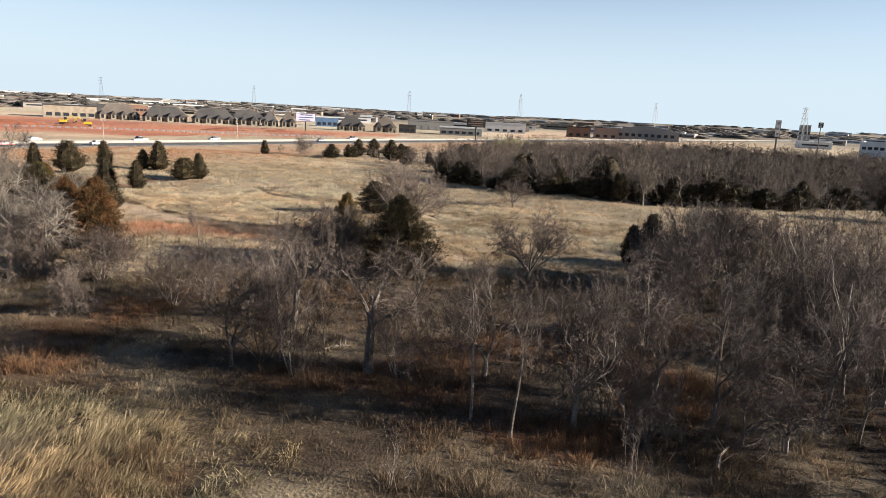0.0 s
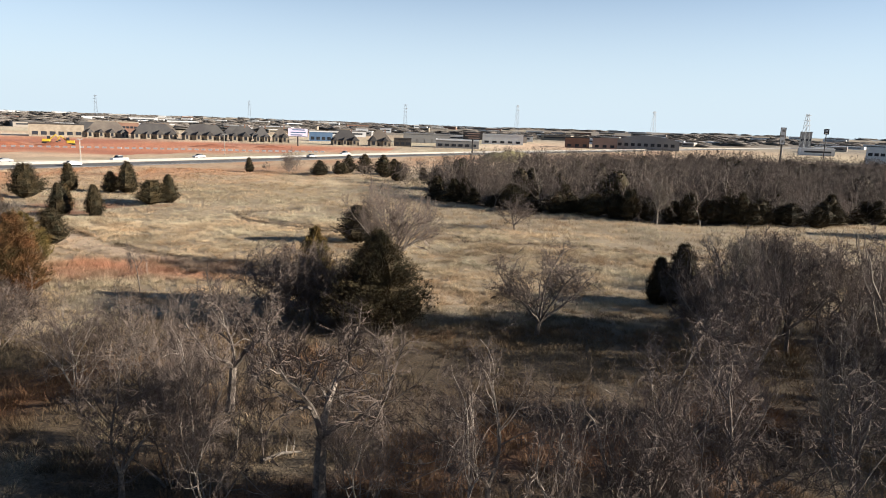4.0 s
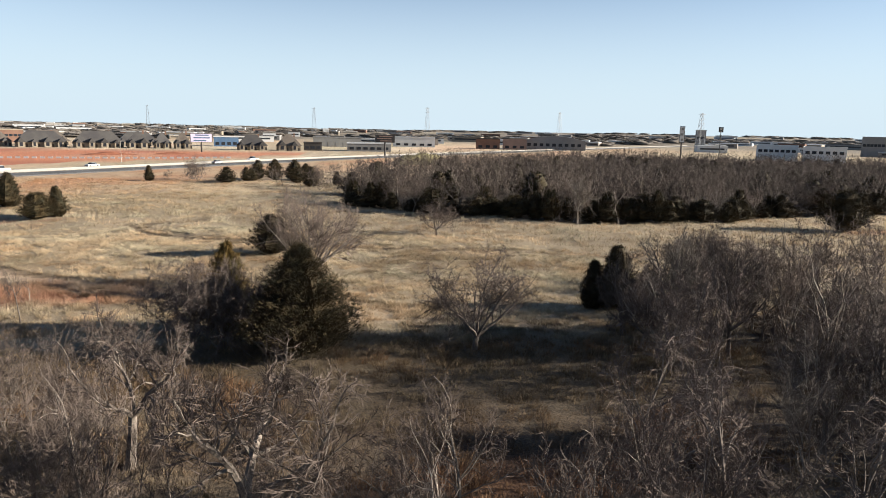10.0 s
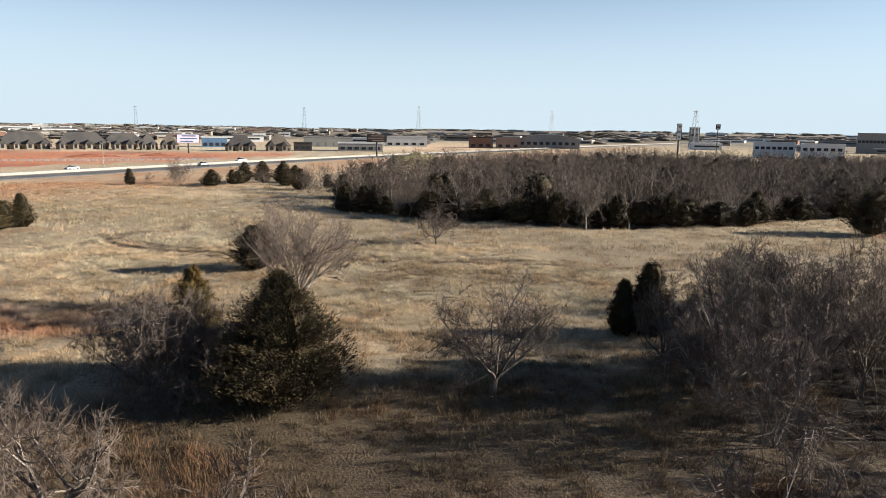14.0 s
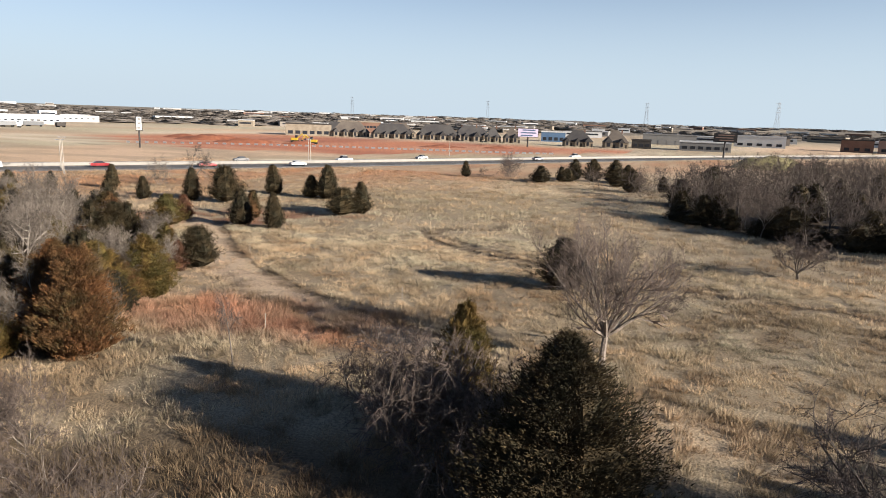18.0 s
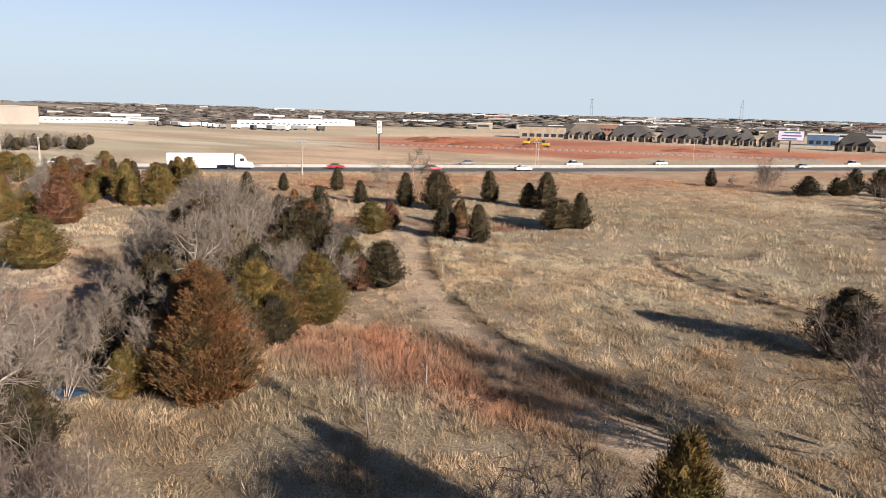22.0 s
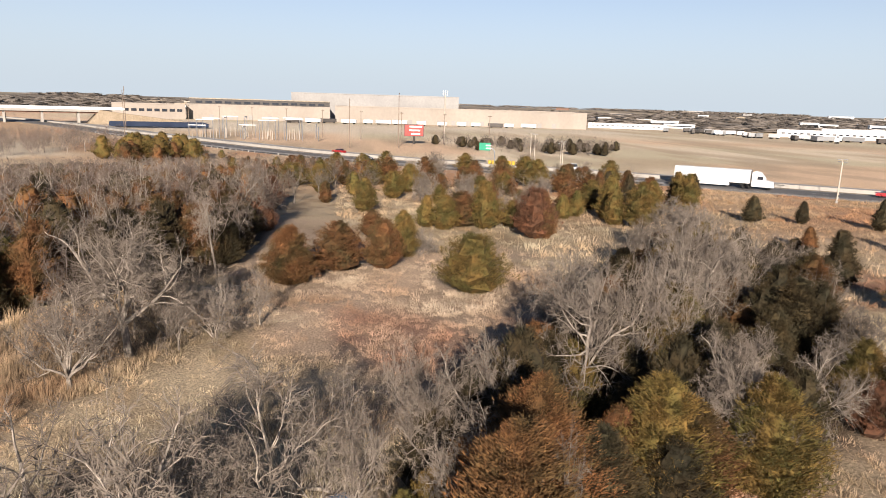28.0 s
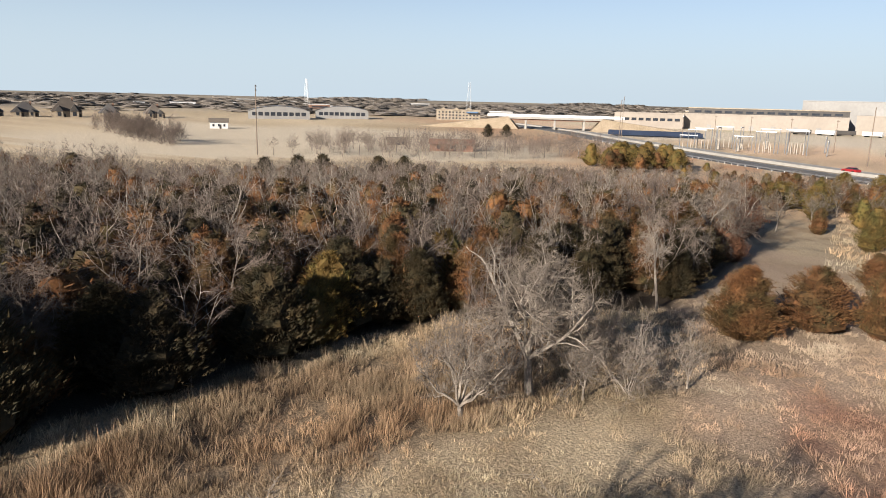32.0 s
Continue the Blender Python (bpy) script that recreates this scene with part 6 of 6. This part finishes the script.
def road_pose(index, off, back=False):
    p, s = RP[index], RS[index]
    d = (RP[index + 1] - p).normalized()
    a = math.degrees(math.atan2(d.y, d.x)) + (180 if back else 0)
    q = p + s * off
    return q.x, q.y, a, 0.30


def nearest(x, y):
    return min(range(len(RP) - 1), key=lambda i: (RP[i].x - x) ** 2 + (RP[i].y - y) ** 2)


def car(x, y, off, paint, label, kind="sedan", back=False):
    i = nearest(x, y)
    d = (RP[i + 1] - RP[i]).normalized()
    shift = (Vector((x, y, 0)) - RP[i]).dot(d)
    qx, qy, a, z = road_pose(i, off, back)
    ob = thing(kind, qx + d.x * shift, qy + d.y * shift, a, label, "car" if kind != "pickup_truck" else "pickup truck", "vehicles on the highway", z)
    if kind == "sedan":
        part("body", profile([(-2.3, 0.35), (-2.35, 0.75), (-2.2, 0.95), (-1.5, 1.0), (1.1, 1.0), (2.1, 0.85), (2.3, 0.65), (2.25, 0.32)], 1.8), paint, ob)
        part("cabin", profile([(-1.6, 0.98), (-1.0, 1.42), (0.4, 1.44), (1.15, 0.98)], 1.62), M_GLASS, ob)
        part("roof", box(1.45, 1.3, 0.05, (-0.3, 0, 1.43), 0.02), paint, ob)
    else:
        part("body", profile([(-2.7, 0.45), (-2.75, 1.05), (0.7, 1.08), (1.9, 1.05), (2.6, 0.9), (2.7, 0.5)], 1.95), paint, ob)
        part("cabin", profile([(-0.9, 1.06), (-0.75, 1.8), (0.75, 1.82), (1.5, 1.06)], 1.75), M_GLASS, ob)
        part("roof", box(1.5, 1.4, 0.06, (0.0, 0, 1.8), 0.02), paint, ob)
    for wx in (-1.45, 1.4):
        for wy in (-0.85, 0.85):
            wheel(ob, wx, wy, 0.34)
    for wy in (-0.6, 0.6):
        part("headlight", box(0.06, 0.35, 0.16, (2.28 if kind == "sedan" else 2.66, wy, 0.66)), M_WHITE, ob)
        part("tail_light", box(0.06, 0.3, 0.16, (-2.36 if kind == "sedan" else -2.74, wy, 0.72)), M_REDPAINT, ob)


def semi(x, y, off, paint, label, stripe=None, back=False):
    """A tractor with a 16 m box trailer."""
    i = nearest(x, y)
    d = (RP[i + 1] - RP[i]).normalized()
    shift = (Vector((x, y, 0)) - RP[i]).dot(d)
    qx, qy, a, z = road_pose(i, off, back)
    ob = thing("semi_truck", qx + d.x * shift, qy + d.y * shift, a, label, "truck", "vehicles on the highway", z)
    trailer = part("trailer", box(15.6, 2.55, 2.85, (-2.2, 0, 1.15), 0.04), M_WHITE, ob, "white box trailer")
    if stripe:
        part("stripe", box(15.0, 2.57, 0.5, (-2.2, 0, 2.6)), stripe, trailer)
    part("underframe", box(13.5, 1.0, 0.3, (-2.2, 0, 0.86)), M_DARK, ob)
    part("side_skirt", box(6.0, 2.45, 0.7, (-1.5, 0, 0.46)), M_WHITE, ob)
    part("cab", profile([(5.95, 0.6), (5.95, 3.5), (6.6, 3.85), (7.6, 3.6), (8.5, 2.6), (8.7, 2.0), (10.2, 1.7), (10.4, 0.55)], 2.4), paint, ob)
    part("windscreen", profile([(8.48, 1.98), (7.95, 2.95), (8.15, 2.95), (8.72, 2.02)], 2.1), M_GLASS, ob)
    for s in (-1.21, 1.21):
        part("side_window", box(1.1, 0.05, 0.7, (7.6, s, 2.1)), M_GLASS, ob)
        part("exhaust", rod((5.75, s * 0.85, 0.9), (5.75, s * 0.85, 3.9), 0.08, 7), M_CHROME, ob)
    part("grille", box(0.08, 1.3, 0.8, (10.36, 0, 0.75)), M_CHROME, ob)
    for wx in (-9.0, -7.8, 4.4, 5.6, 9.3):
        for wy in (-1.05, 1.05):
            wheel(ob, wx, wy, 0.52, 0.34)


semi(-158.8, 145, 7.2, M_WHITE, "white semi truck with long white box trailer")
for x, y, off, paint, kind, back, label in (
        (-128, 192, 9.5, M_REDPAINT, "sedan", False, "red sedan on the highway"), (-143, 172, 5.0, M_REDPAINT, "sedan", False, "red sedan on the highway"),
        (-196, 96, 5.0, M_BLACKPAINT, "pickup_truck", False, "black pickup truck on the highway"), (-182, 116, -5.0, M_WHITE, "pickup_truck", True, "white pickup truck on the highway"),
        (-166, 140, -9.0, M_WHITE, "sedan", True, "white sedan on the highway"), (-112, 212, 9.6, M_WHITE, "sedan", False, "white sedan on the highway"),
        (-101, 232, -5.0, M_WHITE, "pickup_truck", True, "white pickup truck on the highway"), (-84, 262, -9.2, M_SILVER, "sedan", True, "silver sedan on the highway"),
        (-60, 300, 5.0, M_SILVER, "sedan", False, "silver sedan on the highway"), (-120, 205, -9.0, M_BLACKPAINT, "sedan", True, "black sedan on the highway"),
        (-214, 72, 9.2, M_BLACKPAINT, "sedan", False, "black sedan on the highway"), (-40, 326, -5.0, M_WHITE, "pickup_truck", True, "white van-like pickup on the highway"),
        (-230, 56, -5.0, M_REDPAINT, "sedan", True, "red sedan on the highway")):
    car(x, y, off, paint, label, kind, back)


# ---- works yard on the red earth ----
M_REDHEAP = mat("red_earth_heap", (0.245, 0.095, 0.051), (0.177, 0.065, 0.037), var=0.25, scale=0.3, fine=2, bump=0.6)


def heap(x, y, lx, ly, h, seed, material, label):
    """A mound of earth with an uneven top."""
    n = 14
    X, Y = np.meshgrid(np.linspace(-1, 1, n), np.linspace(-1, 1, n))
    R = np.hypot(X, Y)
    Z = h * np.clip(1 - R, 0, 1) ** 0.8 * (0.6 + 0.8 * vn(X * 4 + seed, Y * 4, 1.0, seed)) - 0.3
    V = np.stack([X * lx / 2, Y * ly / 2, Z], -1).reshape(-1, 3)
    a = (np.arange(n - 1)[:, None] * n + np.arange(n - 1)).ravel()
    me = quick_mesh("heap", V, np.stack([a, a + 1, a + n + 1, a + n], 1), 4)
    ob = part("spoil_mound", me, material)
    ob.matrix_basis = pose(x, y, float(gz(x, y)), 0, 0, 35)
    tagged(ob, label, "earth mound", "earth mounds")


for k, (x, y, lx, ly, h) in enumerate(((-232, 330, 40, 14, 3.4), (-205, 322, 34, 12, 3.0), (-258, 342, 26, 12, 2.4), (-180, 330, 20, 10, 2.2), (-120, 372, 30, 12, 1.8), (-96, 392, 22, 10, 1.6))):
    heap(x, y, lx, ly, h, k, M_REDHEAP, "long mound of red earth on a building site")
heap(30, 330, 34, 20, 6.5, 9, mat("green_mound", (0.150, 0.136, 0.061), (0.190, 0.163, 0.082), var=0.25, scale=0.2, fine=2), "grassy green-brown mound beside the highway")


def site_machine(x, y, ang):
    ob = thing("excavator", x, y, ang, "yellow excavator working on red earth", "excavator")
    part("track", box(4.2, 0.7, 0.9, (0, -1.1, 0), 0.2), M_TYRE, ob)
    part("track", box(4.2, 0.7, 0.9, (0, 1.1, 0), 0.2), M_TYRE, ob)
    part("body", box(3.4, 2.4, 1.3, (-0.3, 0, 0.9), 0.12), M_YELLOW, ob)
    part("cab", box(1.3, 1.1, 1.5, (0.7, 0.6, 2.1), 0.1), M_GLASS, ob)
    part("boom", rod((1.2, -0.3, 1.8), (4.0, -0.3, 4.4), 0.25, 6), M_YELLOW, ob)
    part("stick", rod((4.0, -0.3, 4.4), (5.6, -0.3, 2.0), 0.2, 6), M_YELLOW, ob)
    part("bucket", box(1.0, 1.1, 0.9, (5.6, -0.3, 1.0), 0.1), M_DARK, ob)


site_machine(-196, 352, 20)
site_machine(-178, 340, 200)
fence = thing("silt_fence", -190, 290, 0, "low white silt fence along the red building site", "fence", "", 0.0)
for k in range(60):
    u = k / 59
    x, y = -230 + 170 * u - fence.location.x, 272 + 92 * u + 9 * math.sin(u * 5) - fence.location.y
    part("panel", box(1.9, 0.08, 0.75, (x, y, 0)), M_WHITE, fence)
fence.location.z = 0.0


# ---- far woods and far town ----
M_SCRUB = mat("far_scrub", (0.155, 0.136, 0.118), (0.122, 0.107, 0.094), var=0.12, scale=0.02, fine=0.3)


def far_woods():
    t = cedar_mesh(40, 8, 16, 12, 3, 0.4, 2.6, 0.5, 0.75)[1]
    co = np.array([v.co for v in t.vertices])
    t.calc_loop_triangles()
    tri = np.array([list(f.vertices) for f in t.loop_triangles])
    g = np.random.default_rng(8)
    V, F, base = [], [], 0
    count = 0
    while count < 2600:
        r, a = 760 + 3200 * g.random() ** 1.2, g.uniform(radians(15), radians(275))
        x, y = -20 + r * math.cos(a), 60 + r * math.sin(a)
        d = float(away(np.array(x), np.array(y), ROAD))
        dense = float(vn(x, y, 230 + r * 0.08, 70))
        if d < 40 or dense < 0.56 or bool(inside(x, y, RED_DIRT)) or bool(inside(x, y, PALE_FIELD)) or (r < 1000 and dense < 0.66):
            continue
        k = g.uniform(0.6, 1.2) * (1 + r / 3500)
        c, s = math.cos(a * 7), math.sin(a * 7)
        V.append(np.stack([(co[:, 0] * c - co[:, 1] * s) * k * 2.6 + x, (co[:, 0] * s + co[:, 1] * c) * k * 2.6 + y, co[:, 2] * k * 0.5 + float(gz(x, y))], 1))
        F.append(tri + base)
        base += len(co)
        count += 1
    for k in range(1900):  # the closed belt along the western horizon
        a, r = radians(g.uniform(100, 262)), 700 + 1500 * g.random() ** 1.3
        x, y = -20 + r * math.cos(a), 60 + r * math.sin(a)
        if float(away(np.array(x), np.array(y), ROAD)) < 40 or bool(inside(x, y, RED_DIRT)) or (r < 850 and float(vn(x, y, 160, 72)) < 0.5):
            continue
        q = g.uniform(0.55, 1.0) * (1 + r / 4000)
        c, s = math.cos(k), math.sin(k)
        V.append(np.stack([(co[:, 0] * c - co[:, 1] * s) * q * 3.0 + x, (co[:, 0] * s + co[:, 1] * c) * q * 3.0 + y, co[:, 2] * q * 0.5 + float(gz(x, y))], 1))
        F.append(tri + base)
        base += len(co)
    me = quick_mesh("far_woods", np.concatenate(V), np.concatenate(F), 3)
    tagged(part("far_woods", me, M_SCRUB), "distant belts of grey-brown leafless woods", "woods", kind="stuff")


far_woods()


def far_town():
    """Sheds, shops and houses out to the horizon, white roofs among them."""
    g = random.Random(12)
    tones = [M_WHITE, M_WHITE, M_TAN, M_GREYWALL, M_BRICK, M_STONE, M_WHITE]
    n = 0
    while n < 230:
        r = 680 + 2300 * g.random() ** 1.5
        a = radians(g.uniform(40, 132) if n < 185 else g.uniform(132, 240))
        x, y = -20 + r * math.cos(a), 60 + r * math.sin(a)
        if float(away(np.array(x), np.array(y), ROAD)) < 45:
            continue
        w, d, h = g.uniform(10, 44) * (0.8 + r / 3000), g.uniform(10, 24), g.uniform(3.4, 6.5) * (0.9 + r / 3500)
        ob = thing("far_building", x, y, math.degrees(a) - 90 + g.uniform(-12, 12), "small distant flat-roofed building of the town", "building", "far buildings of the town")
        part("wall", box(w, d, h, (0, 0, -0.5)), g.choice(tones), ob)
        part("roof", box(w + 0.6, d + 0.6, 0.6, (0, 0, h - 0.5)), g.choice([M_WHITE, M_WHITE, M_SHINGLE]), ob)
        part("window_band", box(w * 0.8, 0.3, h * 0.25, (0, -d / 2, h * 0.4)), M_GLASS, ob)
        n += 1


far_town()


# ---- small things on the ground ----
sheet = thing("metal_sheet", -40.9, 61.7, 25, "crumpled blue-grey metal sheet lying in dead grass", "metal sheet")
bm = bmesh.new()
rows = [[bm.verts.new((i * 0.35 - 1.2, j * 0.4 - 0.6, 0.22 + 0.08 * math.sin(i * 2.1 + j))) for j in range(4)] for i in range(8)]
for a, b in zip(rows, rows[1:]):
    for j in range(3):
        bm.faces.new((a[j], a[j + 1], b[j + 1], b[j]))
bmesh.ops.solidify(bm, geom=bm.faces[:], thickness=0.03)
part("sheet", bm, M_BLUE, sheet)
for x, y in ((-27.5, 76.0), (-44.0, 97.5), (-22.0, 88.0)):
    stake = thing("survey_stake", x, y, 20, "thin pale wooden survey stake in the grass", "stake", "survey stakes")
    part("stake", box(0.05, 0.05, 1.3, (0, 0, -0.1)), M_PALEPOLE, stake)


def fallen_log(x, y, ang, length, r):
    """A dead limb with stubs lying in the grass."""
    ob = thing("fallen_limb", x, y, ang, "bleached fallen tree limb lying in dry grass", "log", "fallen limbs")
    bm = rod((-length / 2, 0, r), (0, 0.12, r * 1.6), r, 7, None, r * 0.85)
    rod((0, 0.12, r * 1.6), (length / 2, -0.1, r * 1.1), r * 0.85, 7, bm, r * 0.5)
    part("limb", bm, M_PALE, ob)
    for k in (-0.25, 0.1, 0.3):
        part("stub", rod((k * length, 0, r), (k * length + 0.3, 0.5 * (1 if k > 0 else -1), r + 0.5), r * 0.35, 5, None, r * 0.12), M_PALE, ob)


for x, y, a, l in ((13.5, 29.0, 60, 2.6), (-6.2, 40.8, 35, 1.8), (-42.6, 60.6, 70, 2.2)):
    fallen_log(x, y, a, l, 0.09)
